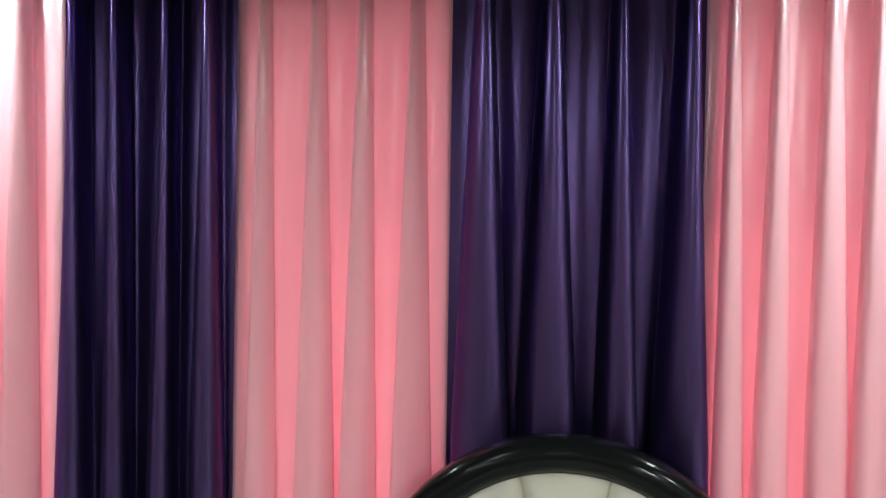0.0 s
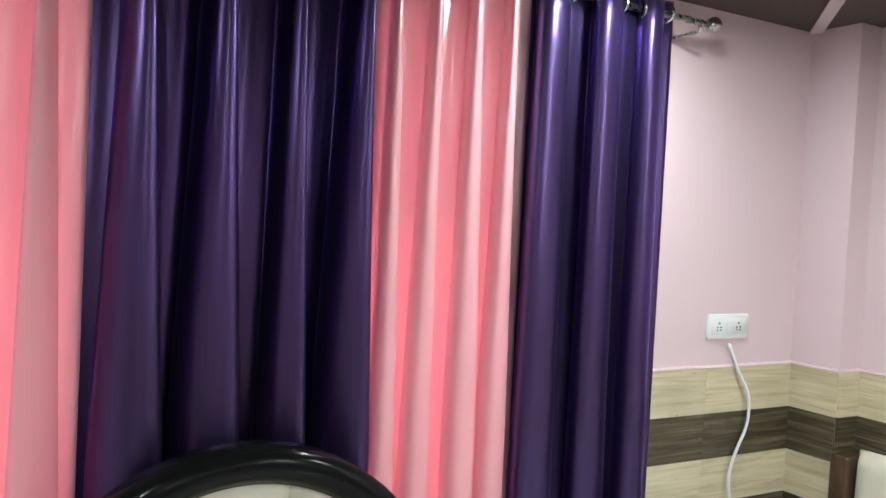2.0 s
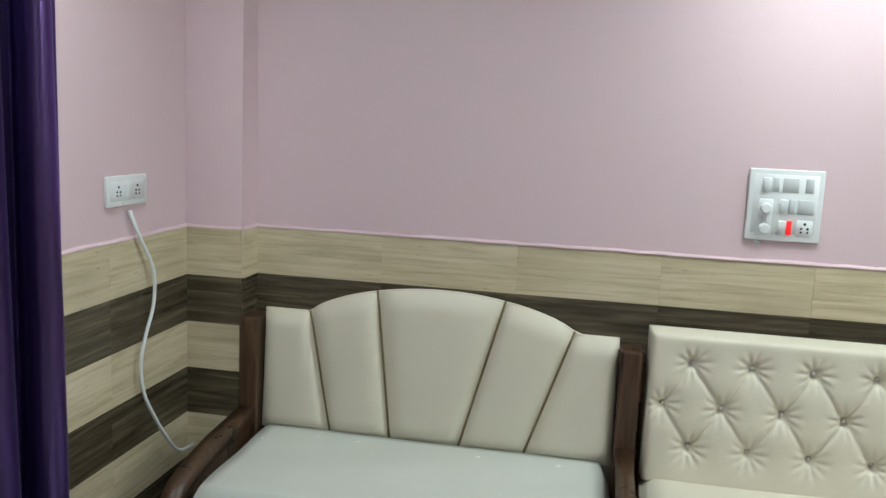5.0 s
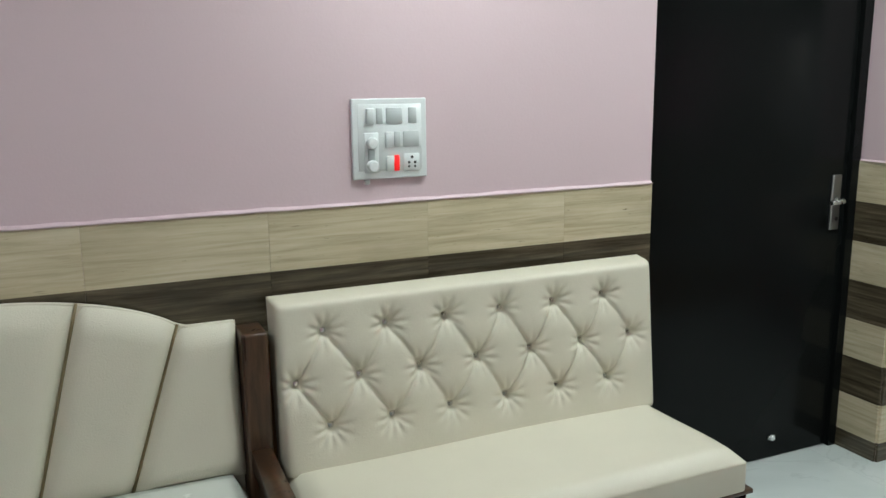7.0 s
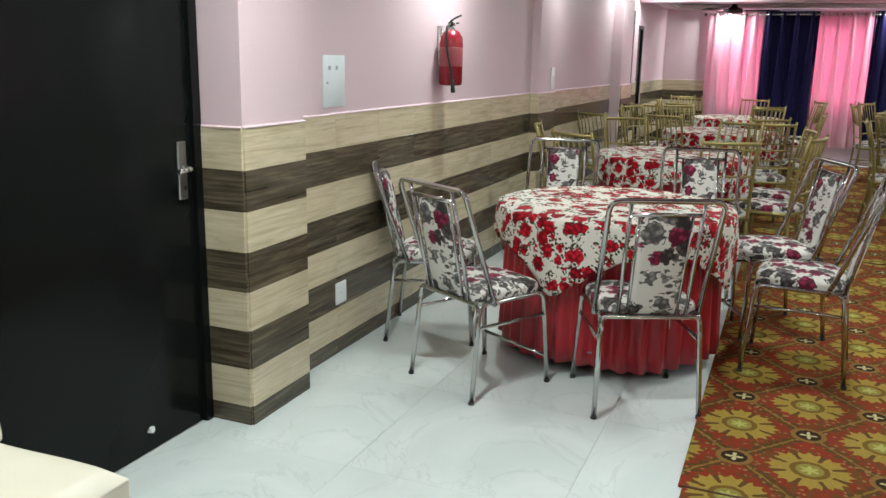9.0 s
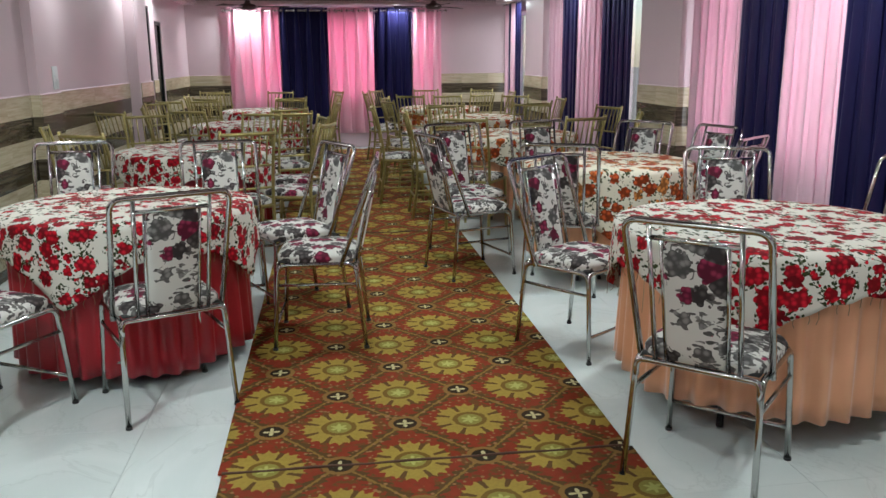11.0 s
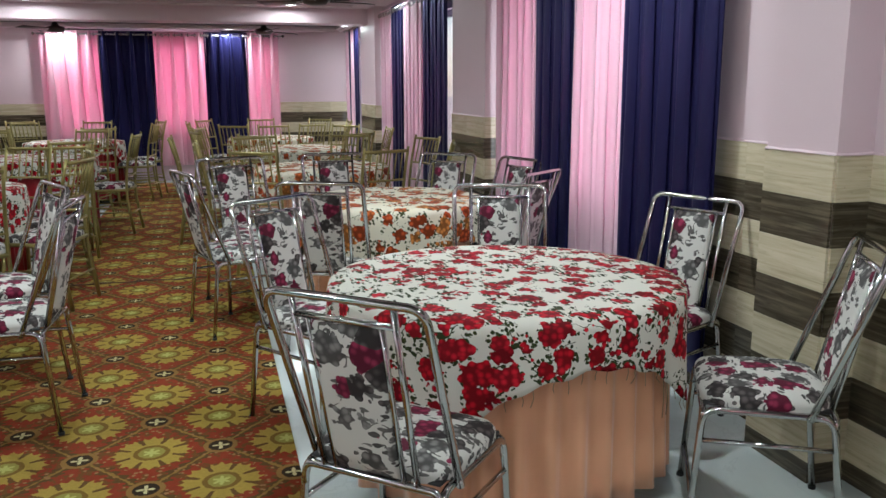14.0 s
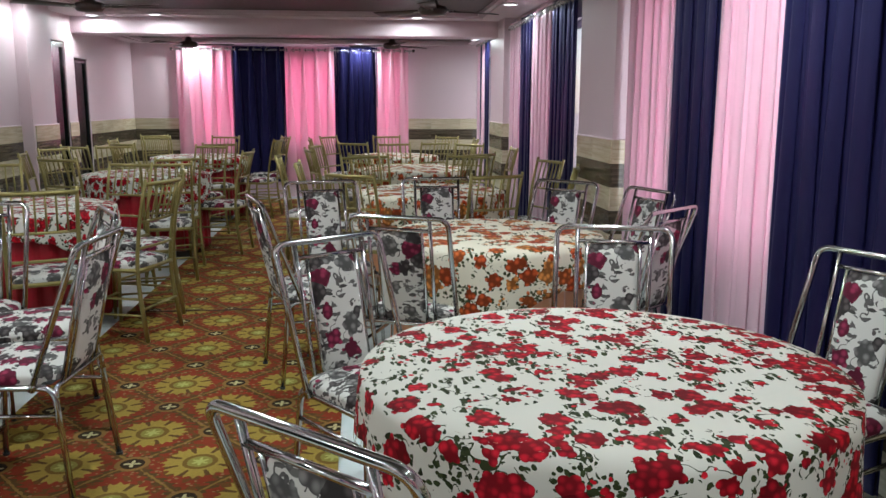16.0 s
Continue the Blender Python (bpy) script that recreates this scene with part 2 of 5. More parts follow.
def floral(name, ground, blooms, leaf, scale, keep_from, size=0.42, stops=(0.34, 0.67), leaf_from=0.35):
    """Cloth printed with roses: lobed blooms made of petals, small dark leaves close to them, fine stems."""
    k = NodeKit(name)
    obj = k.coord.outputs["Object"]
    warp = k.noise(scale * 1.4, 2, obj)
    mixv = k.n("ShaderNodeVectorMath", Vector=warp.outputs["Color"])
    mixv.operation = "MULTIPLY_ADD"
    mixv.inputs[1].default_value = (0.28 / scale,) * 3
    k.put(mixv.inputs[2], obj)
    v = k.n("ShaderNodeTexVoronoi", Scale=scale, Vector=mixv.outputs[0], Randomness=0.9)
    d = v.outputs["Distance"]
    sepc = k.n("ShaderNodeSeparateColor", Color=v.outputs["Color"])
    pick, keep, grow = sepc.outputs[0], sepc.outputs[1], sepc.outputs[2]
    base = k.mix(k.noise(3, 3).outputs[0], tuple(x * 0.93 for x in ground), ground)
    # petals
    pv = k.n("ShaderNodeTexVoronoi", Scale=scale * 3.1, Vector=obj)
    pd = pv.outputs["Distance"]
    bunch = k.noise(scale * 0.36, 1, obj).outputs[0]
    radius = k.math("ADD", k.math("MULTIPLY_ADD", grow, 0.16, size), k.math("MULTIPLY_ADD", bunch, 0.5, -0.25))
    isb = k.math("LESS_THAN", k.math("MULTIPLY_ADD", pd, 0.34, d), radius)
    isb = k.math("MULTIPLY", isb, k.math("GREATER_THAN", keep, keep_from))
    # slender leaves in three directions, close to the blooms
    c = base
    for j, turn in enumerate(((0.5, 0.3, 0.6), (-0.6, 0.8, -0.7), (0.9, -0.5, 1.7))):
        mp = k.t.nodes.new("ShaderNodeMapping")
        k.put(mp.inputs[0], mixv.outputs[0])
        mp.inputs["Rotation"].default_value = turn
        mp.inputs["Scale"].default_value = (0.75, 2.1, 2.1)
        lv = k.n("ShaderNodeTexVoronoi", Scale=scale * 1.9, Vector=mp.outputs[0])
        lsep = k.n("ShaderNodeSeparateColor", Color=lv.outputs["Color"])
        isleaf = k.math("MULTIPLY", k.math("LESS_THAN", lv.outputs["Distance"], 0.36), k.math("GREATER_THAN", lsep.outputs[0], leaf_from + 0.22))
        isleaf = k.math("MULTIPLY", isleaf, k.math("LESS_THAN", d, 0.66))
        c = k.mix(isleaf, c, k.mix(lsep.outputs[1], leaf, tuple(x * 0.35 for x in leaf)))
    stem = k.noise(scale * 0.8, 2, obj).outputs[0]
    isstem = k.math("MULTIPLY", k.math("LESS_THAN", k.math("ABSOLUTE", k.math("SUBTRACT", stem, 0.5)), 0.011), k.math("LESS_THAN", d, 0.62))
    c = k.mix(isstem, c, tuple(x * 0.7 for x in leaf))
    tone = k.ramp(pick, [(0.0, blooms[0]), (stops[0], blooms[1]), (stops[1], blooms[2])])
    tone.node.color_ramp.interpolation = "CONSTANT"
    shade = k.math("MULTIPLY_ADD", k.step(pd, 0.12, 0.6), -0.75, 1.1)
    deep = k.n("ShaderNodeHueSaturation", Value=shade, Color=tone)
    c = k.mix(isb, c, deep.outputs[0])
    k.bump(k.noise(600, 2).outputs[0], 0.2, 0.002)
    return k.done(c, 0.75, Specular_IOR_Level=0.15)


def curtain_material(name, color, glow, rough, metal=0.0, pass_through=0.4, bump=0.14, sheen=0.5, tint=(1.0, 0.86, 0.9), spec=0.45, spec_tint=(1, 1, 1), sheen_rough=0.35):
    k = NodeKit(name)
    grain = k.noise(30, 5, k.scaled((1, 1, 0.06))).outputs[0]
    c = k.mix(grain, tuple(x * 0.86 for x in color), tuple(min(1, x * 1.1) for x in color))
    crease = k.noise(9, 5, k.scaled((2.2, 2.2, 0.7))).outputs[0]
    thread = k.noise(1.0, 2, k.scaled((40, 40, 420))).outputs[0]
    k.bump(k.math("MULTIPLY_ADD", thread, 0.16, crease), bump, 0.012)
    k.done(c, rough, metal, Specular_IOR_Level=spec, Specular_Tint=(*spec_tint, 1), Sheen_Weight=sheen, Sheen_Roughness=sheen_rough, Sheen_Tint=(*tint, 1))
    if glow:
        tr = k.n("ShaderNodeBsdfTranslucent", Color=(*glow, 1))
        ms = k.n("ShaderNodeMixShader", Fac=pass_through)
        k.t.links.new(k.bsdf.outputs[0], ms.inputs[1])
        k.t.links.new(tr.outputs[0], ms.inputs[2])
        k.t.links.new(ms.outputs[0], k.t.nodes["Material Output"].inputs[0])
    return k.m


def wood_material(name, a, b, rough=0.25):
    k = NodeKit(name)
    g = k.noise(3.0, 6, k.scaled((14, 14, 1.4)), 0.65, 0.6).outputs[0]
    return k.done(k.ramp(g, [(0.3, a), (0.7, b)]), k.math("MULTIPLY_ADD", g, 0.15, rough))


def emitter(name, color, strength):
    k = NodeKit(name)
    return k.done(tuple(0.8 * c for c in color), 0.4, None, Emission_Color=(*color, 1), Emission_Strength=strength)


def glass_material():
    k = NodeKit("window_glass")
    return k.done((0.9, 0.95, 0.95), 0.02, 0, Transmission_Weight=1.0, IOR=1.45)


PAINT = paint_material()
TILE_LIGHT = tile_material("cream_travertine_tile", (0.42, 0.355, 0.23), (0.57, 0.50, 0.345), (0.67, 0.60, 0.45), 0.16)
TILE_DARK = tile_material("dark_wood_look_tile", (0.030, 0.024, 0.014), (0.080, 0.064, 0.041), (0.18, 0.15, 0.10), 0.14)
FLOOR = floor_material()
FLOOR_GROUT = plain("floor_grout", (0.60, 0.65, 0.635), 0.3)
CARPET = carpet_material()
CARPET_EDGE = plain("carpet_backing", (0.10, 0.05, 0.03), 0.95)
CEIL_DARK = plain("dark_ceiling_panel", (0.075, 0.054, 0.046), 0.5, vary=0.3, scale=2.5, Specular_IOR_Level=0.2)
CEIL_LIGHT = plain("pale_ceiling_paint", (0.62, 0.52, 0.53), 0.5)
BLACK_GLOSS = plain("black_laminate", (0.006, 0.007, 0.007), 0.14, vary=0.3, scale=1.5, bscale=8, Specular_IOR_Level=0.13)
DULL_STEEL = plain("dull_steel", (0.22, 0.22, 0.21), 0.42, 0.9)
STEEL = plain("brushed_steel", (0.62, 0.62, 0.60), 0.28, 1.0)
CHROME = plain("worn_chrome", (0.50, 0.50, 0.485), 0.13, 1.0, vary=0.12, scale=25)
GOLD = plain("gold_painted_metal", (0.30, 0.25, 0.09), 0.38, 0.6, vary=0.2, scale=20)
CREAM = plain("cream_leatherette", (0.67, 0.635, 0.52), 0.42, vary=0.05, bump=0.25, bscale=260)
SEAT_COVER = plain("pale_plastic_seat_cover", (0.60, 0.63, 0.58), 0.24, vary=0.05, bump=0.2, bscale=14)
PIPING = plain("brown_seam", (0.22, 0.17, 0.09), 0.6)
SOFA_WOOD = wood_material("dark_stained_wood", (0.025, 0.013, 0.008), (0.11, 0.06, 0.032), 0.22)
PLY = plain("plywood_edge", (0.36, 0.24, 0.12), 0.6, vary=0.2)
DIAMANTE = plain("cut_glass_button", (0.75, 0.75, 0.72), 0.08, 0.9)
PINK = curtain_material("pink_satin_curtain", (0.76, 0.56, 0.60), (0.95, 0.45, 0.51), 0.2, pass_through=0.4, sheen=0.8, tint=(1.0, 0.92, 0.92), spec=0.9, sheen_rough=0.22)
PALE_PINK = curtain_material("pale_pink_satin_curtain", (0.80, 0.60, 0.68), (0.9, 0.58, 0.69), 0.34, 0.0, 0.34)
PURPLE = curtain_material("purple_satin_curtain", (0.095, 0.064, 0.18), None, 0.31, 0.92, 0, 0.10, 0.12, (0.42, 0.29, 0.78), 0.22, (0.60, 0.48, 1.0), 0.25)
# same satin as PINK, with a cooler white balance put into its colour
PINK_COOL_WB = curtain_material("pink_satin_curtain_cool_wb", (0.80, 0.55, 0.64), (0.95, 0.44, 0.60), 0.3, 0.0, 0.36)
NAVY = curtain_material("navy_satin_curtain", (0.013, 0.012, 0.055), None, 0.38, 0.45, 0, 0.09, 0.03, (0.3, 0.32, 0.9), 0.35, (0.5, 0.5, 1.0))
WHITE_PLASTIC = plain("white_plastic", (0.72, 0.76, 0.76), 0.3, vary=0.03)
GREY_PLASTIC = plain("grey_switch", (0.52, 0.56, 0.56), 0.35)
DARK_HOLE = plain("dark_hole", (0.01, 0.01, 0.01), 0.6)
RED_PLASTIC = emitter("lit_red_switch", (1.0, 0.02, 0.02), 0.5)
RED_PAINT = plain("red_enamel", (0.24, 0.006, 0.016), 0.25)
RUBBER = plain("black_rubber", (0.015, 0.015, 0.015), 0.55)
PAPER = plain("white_notice_paper", (0.70, 0.78, 0.80), 0.5, vary=0.03)
INK = plain("grey_print", (0.35, 0.42, 0.45), 0.6)
CHAIR_CLOTH = floral("grey_rose_upholstery", (0.62, 0.605, 0.56), ((0.10, 0.085, 0.083), (0.22, 0.21, 0.20), (0.27, 0.03, 0.075)), (0.16, 0.15, 0.14), 12.0, 0.04, 0.56, (0.45, 0.83), 0.35)
RED_CLOTH = floral("red_rose_tablecloth", (0.64, 0.62, 0.545), ((0.48, 0.005, 0.016), (0.36, 0.004, 0.014), (0.54, 0.010, 0.024)), (0.045, 0.06, 0.02), 14.0, 0.02, 0.54, (0.34, 0.67), 0.22)
ORANGE_CLOTH = floral("orange_rose_tablecloth", (0.70, 0.65, 0.52), ((0.58, 0.13, 0.03), (0.50, 0.08, 0.02), (0.60, 0.22, 0.05)), (0.08, 0.09, 0.04), 11.5, 0.06, 0.57, (0.34, 0.67), 0.3)
PEACH = plain("peach_satin_skirt", (0.72, 0.36, 0.20), 0.42, vary=0.06, bump=0.1, Sheen_Weight=0.3)
RED_SATIN = plain("red_satin_skirt", (0.34, 0.006, 0.016), 0.36, vary=0.1, bump=0.1, Sheen_Weight=0.12)
BRASS_RING = plain("chrome_eyelet", (0.7, 0.7, 0.7), 0.12, 1.0)
FAN_BROWN = plain("brown_fan_enamel", (0.05, 0.032, 0.025), 0.3)
LED = emitter("lit_led_disc", (0.95, 0.98, 1.0), 6.0)
GLASS = glass_material()
ALU = plain("white_window_frame", (0.7, 0.7, 0.7), 0.4)


# ---------------------------------------------------------------- mesh helpers
def part(name, bm, material, parent=None, label=""):
    me = bpy.data.meshes.new(name)
    bm.to_mesh(me)
    bm.free()
    me.materials.append(material)
    ob = new(name, me)
    if parent is not None:
        ob.parent = parent
    if label:
        tagged(ob, label)
    return ob


def thing(name, label, category, group="", m=None):
    ob = tagged(new(name), label, category, group)
    if m is not None:
        ob.matrix_basis = m
    return ob


def box(x0, x1, y0, y1, z0, z1, bevel=0.0, seg=2, bm=None):
    own = bm is None
    b = bmesh.new()
    bmesh.ops.create_cube(b, size=1.0)
    for v in b.verts:
        v.co = Vector(((x0 + x1) / 2 + v.co.x * (x1 - x0), (y0 + y1) / 2 + v.co.y * (y1 - y0), (z0 + z1) / 2 + v.co.z * (z1 - z0)))
    if bevel:
        bmesh.ops.bevel(b, geom=b.edges[:] + b.verts[:], offset=bevel, segments=seg, profile=0.7, affect="EDGES")
        for f in b.faces:
            f.smooth = True
    if own:
        return b
    add(bm, b)
    return bm


def add(bm, other, m=None):
    if m is not None:
        bmesh.ops.transform(other, matrix=m, verts=other.verts)
    me = bpy.data.meshes.new("tmp")
    other.to_mesh(me)
    other.free()
    bm.from_mesh(me)
    bpy.data.meshes.remove(me)
    return bm


def fillet(pts, r, n=5):
    """A polyline with its inner corners rounded."""
    pts = [Vector(p) for p in pts]
    out = [pts[0]]
    for a, b, c in zip(pts, pts[1:], pts[2:]):
        d = min(r, (a - b).length * 0.45, (c - b).length * 0.45)
        p, q = b + (a - b).normalized() * d, b + (c - b).normalized() * d
        for i in range(n + 1):
            t = i / n
            out.append((1 - t) ** 2 * p + 2 * t * (1 - t) * b + t * t * q)
    return out + [pts[-1]]


def tube(pts, r, n=8, bm=None, closed=False, r_end=None):
    """A round bar along a polyline."""
    pts = [Vector(p) for p in pts]
    bm = bm or bmesh.new()
    rings, side = [], None
    for i, p in enumerate(pts):
        if closed:
            d = (pts[(i + 1) % len(pts)] - pts[i - 1]).normalized()
        else:
            d = (pts[min(i + 1, len(pts) - 1)] - pts[max(i - 1, 0)]).normalized()
        if side is None:
            side = d.orthogonal().normalized()
        side = (side - d * side.dot(d)).normalized()
        up = d.cross(side)
        rr = r if r_end is None else r + (r_end - r) * i / (len(pts) - 1)
        rings.append([bm.verts.new(p + rr * (math.cos(2 * math.pi * k / n) * side + math.sin(2 * math.pi * k / n) * up)) for k in range(n)])
    pairs = list(zip(rings, rings[1:])) + ([(rings[-1], rings[0])] if closed else [])
    for a, b in pairs:
        for k in range(n):
            bm.faces.new((a[k], a[(k + 1) % n], b[(k + 1) % n], b[k])).smooth = True
    if not closed:
        bm.faces.new(rings[0][::-1])
        bm.faces.new(rings[-1])
    return bm


def lathe(profile, n=24, bm=None, cx=0.0, cy=0.0):
    """A turned body from (radius, height) pairs."""
    bm = bm or bmesh.new()
    rings = [[bm.verts.new((cx + r * math.cos(2 * math.pi * k / n), cy + r * math.sin(2 * math.pi * k / n), z)) for k in range(n)] for r, z in profile]
    for a, b in zip(rings, rings[1:]):
        for k in range(n):
            bm.faces.new((a[k], a[(k + 1) % n], b[(k + 1) % n], b[k])).smooth = True
    bm.faces.new(rings[0][::-1])
    bm.faces.new(rings[-1])
    return bm


def grid(nu, nv, f, bm=None, closed_u=False):
    """A smooth sheet of nu x nv cells over f(u, v), u and v from 0 to 1."""
    bm = bm or bmesh.new()
    cols = nu if closed_u else nu + 1
    vs = [[bm.verts.new(f(i / nu, j / nv)) for j in range(nv + 1)] for i in range(cols)]
    for i in range(nu):
        for j in range(nv):
            a, b = vs[i], vs[(i + 1) % cols]
            bm.faces.new((a[j], b[j], b[j + 1], a[j + 1])).smooth = True
    return bm


def structure(name, bm, material, label, category):
    ob = part(name, bm, material)
    return tagged(ob, label, category, "", "structure")


# ---------------------------------------------------------------- plan
WEST, EAST = -0.68, 14.75
N_SOFA, N_DOOR, N_PIL, N_HALL = 2.94, 3.15, 2.945, 3.06
S_WALL, S_PIL = -2.17, -2.02
CEIL, FAR_CEIL = 2.43, 2.30
DADO, BAND, TILE_W = 1.2, 0.16, 0.45
T = 0.2

# floor slab, with the tiles laid on it at the end of the file
floor = structure("floor", box(WEST - T, EAST + T, S_WALL - T - 0.1, N_HALL + 0.5, -0.2, -0.006), FLOOR_GROUT, "polished white vitrified tile floor with thin joints", "floor")


def wall(name, pieces, label):
    bm = bmesh.new()
    for p in pieces:
        box(*p, bm=bm)
    return structure(name, bm, PAINT, label, "wall")


WIN_W = (-1.45, 1.85, 0.75, 2.28)          # the west window's opening: y from, y to, z from, z to
w_label = "pink painted wall above a striped tile dado"
wall_west = wall("wall_west", [
    (WEST - T, WEST, S_WALL - T, WIN_W[0], 0, 2.7), (WEST - T, WEST, WIN_W[1], N_HALL + 0.4, 0, 2.7),
    (WEST - T, WEST, WIN_W[0], WIN_W[1], 0, WIN_W[2]), (WEST - T, WEST, WIN_W[0], WIN_W[1], WIN_W[3], 2.7)], w_label)
wall_north_sofa = wall("wall_north_sofa", [(WEST, 2.095, N_SOFA, N_HALL + 0.4, 0, 2.7)], w_label)
column_corner = wall("column_corner", [(WEST, -0.48, 2.825, N_SOFA, 0, 2.7)], "pink painted corner column above striped tiles")
wall_north_door = wall("wall_north_door", [(2.095, 3.265, N_DOOR + 0.06, N_HALL + 0.4, 0, 2.7), (2.095, 3.265, N_SOFA + 0.03, N_DOOR + 0.06, 2.12, 2.7)], "pink painted door reveal and lintel")
column_door = wall("column_door", [(3.265, 3.69, N_PIL, N_HALL + 0.4, 0, 2.7)], "pink painted pilaster beside the black door")
wall_north_hall = wall("wall_north_hall", [(3.69, 11.3, N_HALL, N_HALL + 0.4, 0, 2.7), (11.3, 11.96, N_HALL + 0.12, N_HALL + 0.4, 0, 2.7), (11.3, 11.96, N_HALL, N_HALL + 0.12, 2.12, 2.7),
                                           (11.96, 12.25, N_HALL, N_HALL + 0.4, 0, 2.7), (12.25, 12.72, N_HALL + 0.12, N_HALL + 0.4, 0, 2.7), (12.25, 12.72, N_HALL, N_HALL + 0.12, 1.96, 2.7),
                                           (12.72, EAST + T, N_HALL, N_HALL + 0.4, 0, 2.7)], w_label)
column_north = wall("column_north", [(7.35, 7.85, N_HALL - 0.07, N_HALL, 0, 2.7)], "shallow pink painted pilaster")
column_north_far = wall("column_north_far", [(10.55, 11.2, N_HALL - 0.12, N_HALL, 0, 2.7)], "pink painted pilaster below the beam")
WIN_E = (-0.95, 2.25, 0.8, 2.05)
wall_east = wall("wall_east", [
    (EAST, EAST + T, S_WALL - T, WIN_E[0], 0, 2.7), (EAST, EAST + T, WIN_E[1], N_HALL + 0.4, 0, 2.7),
    (EAST, EAST + T, WIN_E[0], WIN_E[1], 0, WIN_E[2]), (EAST, EAST + T, WIN_E[0], WIN_E[1], WIN_E[3], 2.7)], w_label)
S_WINS = [(4.8, 7.1), (8.52, 11.6), (13.2, 14.5)]
S_Z = (0.75, 2.15)
pieces, edge = [], WEST - T
for a, b in S_WINS:
    pieces += [(edge, a, S_WALL - T, S_WALL, 0, 2.7), (a, b, S_WALL - T, S_WALL, 0, S_Z[0]), (a, b, S_WALL - T, S_WALL, S_Z[1], 2.7)]
    edge = b
pieces.append((edge, EAST + T, S_WALL - T, S_WALL, 0, 2.7))
wall_south = wall("wall_south", pieces, w_label)
S_COLS = [(3.51, 3.88), (7.3, 8.2), (11.75, 12.75)]
columns_south = [wall("column_south", [(a, b, S_WALL, S_PIL, 0, 2.7)], "pink painted pilaster above striped tiles") for a, b in S_COLS]

# ceilings: dark panels in pale frames, a beam between the bays
structure("ceiling_slab", box(WEST - T, EAST + T, S_WALL - T, N_HALL + 0.4, 2.62, 2.8), CEIL_LIGHT, "concrete slab above the false ceiling", "ceiling")
structure("ceiling_lounge", box(WEST, 3.45, S_WALL, N_HALL + 0.3, CEIL, CEIL + 0.05), CEIL_DARK, "dark glossy false ceiling panels over the sofas", "ceiling")
strip = bmesh.new()
a0, a1 = Vector((WEST + 0.02, 2.82, CEIL - 0.004)), Vector((0.6, 1.54, CEIL - 0.004))
dv = (a1 - a0).normalized()
sv = Vector((-dv.y, dv.x, 0)) * 0.022
vs = [strip.verts.new(p) for p in (a0 - sv, a1 - sv, a1 + sv, a0 + sv)]
low = [strip.verts.new(v.co - Vector((0, 0, 0.006))) for v in vs]
strip.faces.new(vs[::-1])
strip.faces.new(low)
for i in range(4):
    strip.faces.new((vs[i], vs[(i + 1) % 4], low[(i + 1) % 4], low[i]))
structure("ceiling_trim", strip, CEIL_LIGHT, "white trim strip set in the dark ceiling", "ceiling trim")


def tray(name, x0, x1, z, m, far, label):
    """A pale soffit frame round a raised dark panel."""
    y0, y1 = S_WALL, N_HALL
    bm = bmesh.new()
    box(x0, x1, y0, y0 + m, z, z + 0.06, bm=bm)
    box(x0, x1, y1 - m, y1, z, z + 0.06, bm=bm)
    box(x0, x0 + m, y0 + m, y1 - m, z, z + 0.06, bm=bm)
    box(x1 - far, x1, y0 + m, y1 - m, z, z + 0.06, bm=bm)
    f = m + 0.05
    for (a, b, c, d) in ((x0 + m, x1 - far, y0 + m, y0 + f), (x0 + m, x1 - far, y1 - f, y1 - m), (x0 + m, x0 + f, y0 + f, y1 - f), (x1 - far - 0.05, x1 - far, y0 + f, y1 - f)):
        box(a, b, c, d, z + 0.02, z + 0.06, bm=bm)
    structure(name, bm, CEIL_LIGHT, label, "ceiling")
    structure(name + "_panel", box(x0, x1, y0, y1, z + 0.062, z + 0.09), CEIL_DARK, "dark glossy panel in the raised ceiling tray", "ceiling")


tray("ceiling_hall", 3.85, 12.2, CEIL, 0.4, 0.3, "pale soffit round a raised dark ceiling tray")
tray("ceiling_far", 12.6, EAST, FAR_CEIL, 0.18, 0.15, "pale soffit round the far dark ceiling tray")
structure("beam_lounge", box(3.45, 3.85, S_WALL, N_HALL, 2.25, 2.62, 0.006, 1), PAINT, "pink painted beam across the hall", "beam")
structure("beam_far", box(12.2, 12.6, S_WALL, N_HALL, 2.24, 2.62, 0.006, 1), PAINT, "pink painted beam across the hall", "beam")


# ---------------------------------------------------------------- dado tiles (laid at the end of the file)
TILE_MESHES = {}


def tile_mesh(w, h):
    """A glazed tile with eased edges, lying in the x-z plane and facing -y."""
    key = (round(w, 4), round(h, 4))
    if key not in TILE_MESHES:
        e, d, b = 0.0005, 0.010, bmesh.new()
        back = [b.verts.new(p) for p in ((0, 0, 0), (w, 0, 0), (w, 0, h), (0, 0, h))]
        mid = [b.verts.new(p) for p in ((0, -d + e, 0), (w, -d + e, 0), (w, -d + e, h), (0, -d + e, h))]
        top = [b.verts.new(p) for p in ((e, -d, e), (w - e, -d, e), (w - e, -d, h - e), (e, -d, h - e))]
        for lo, hi in ((back, mid), (mid, top)):
            for i in range(4):
                b.faces.new((lo[i], lo[(i + 1) % 4], hi[(i + 1) % 4], hi[i]))
        b.faces.new(top)
        for name, mat in (("l", TILE_LIGHT), ("d", TILE_DARK)):
            me = bpy.data.meshes.new("wall_tile")
            b.to_mesh(me)
            me.materials.append(mat)
            TILE_MESHES[key + (name,)] = me
        b.free()
        TILE_MESHES[key] = True
    return key


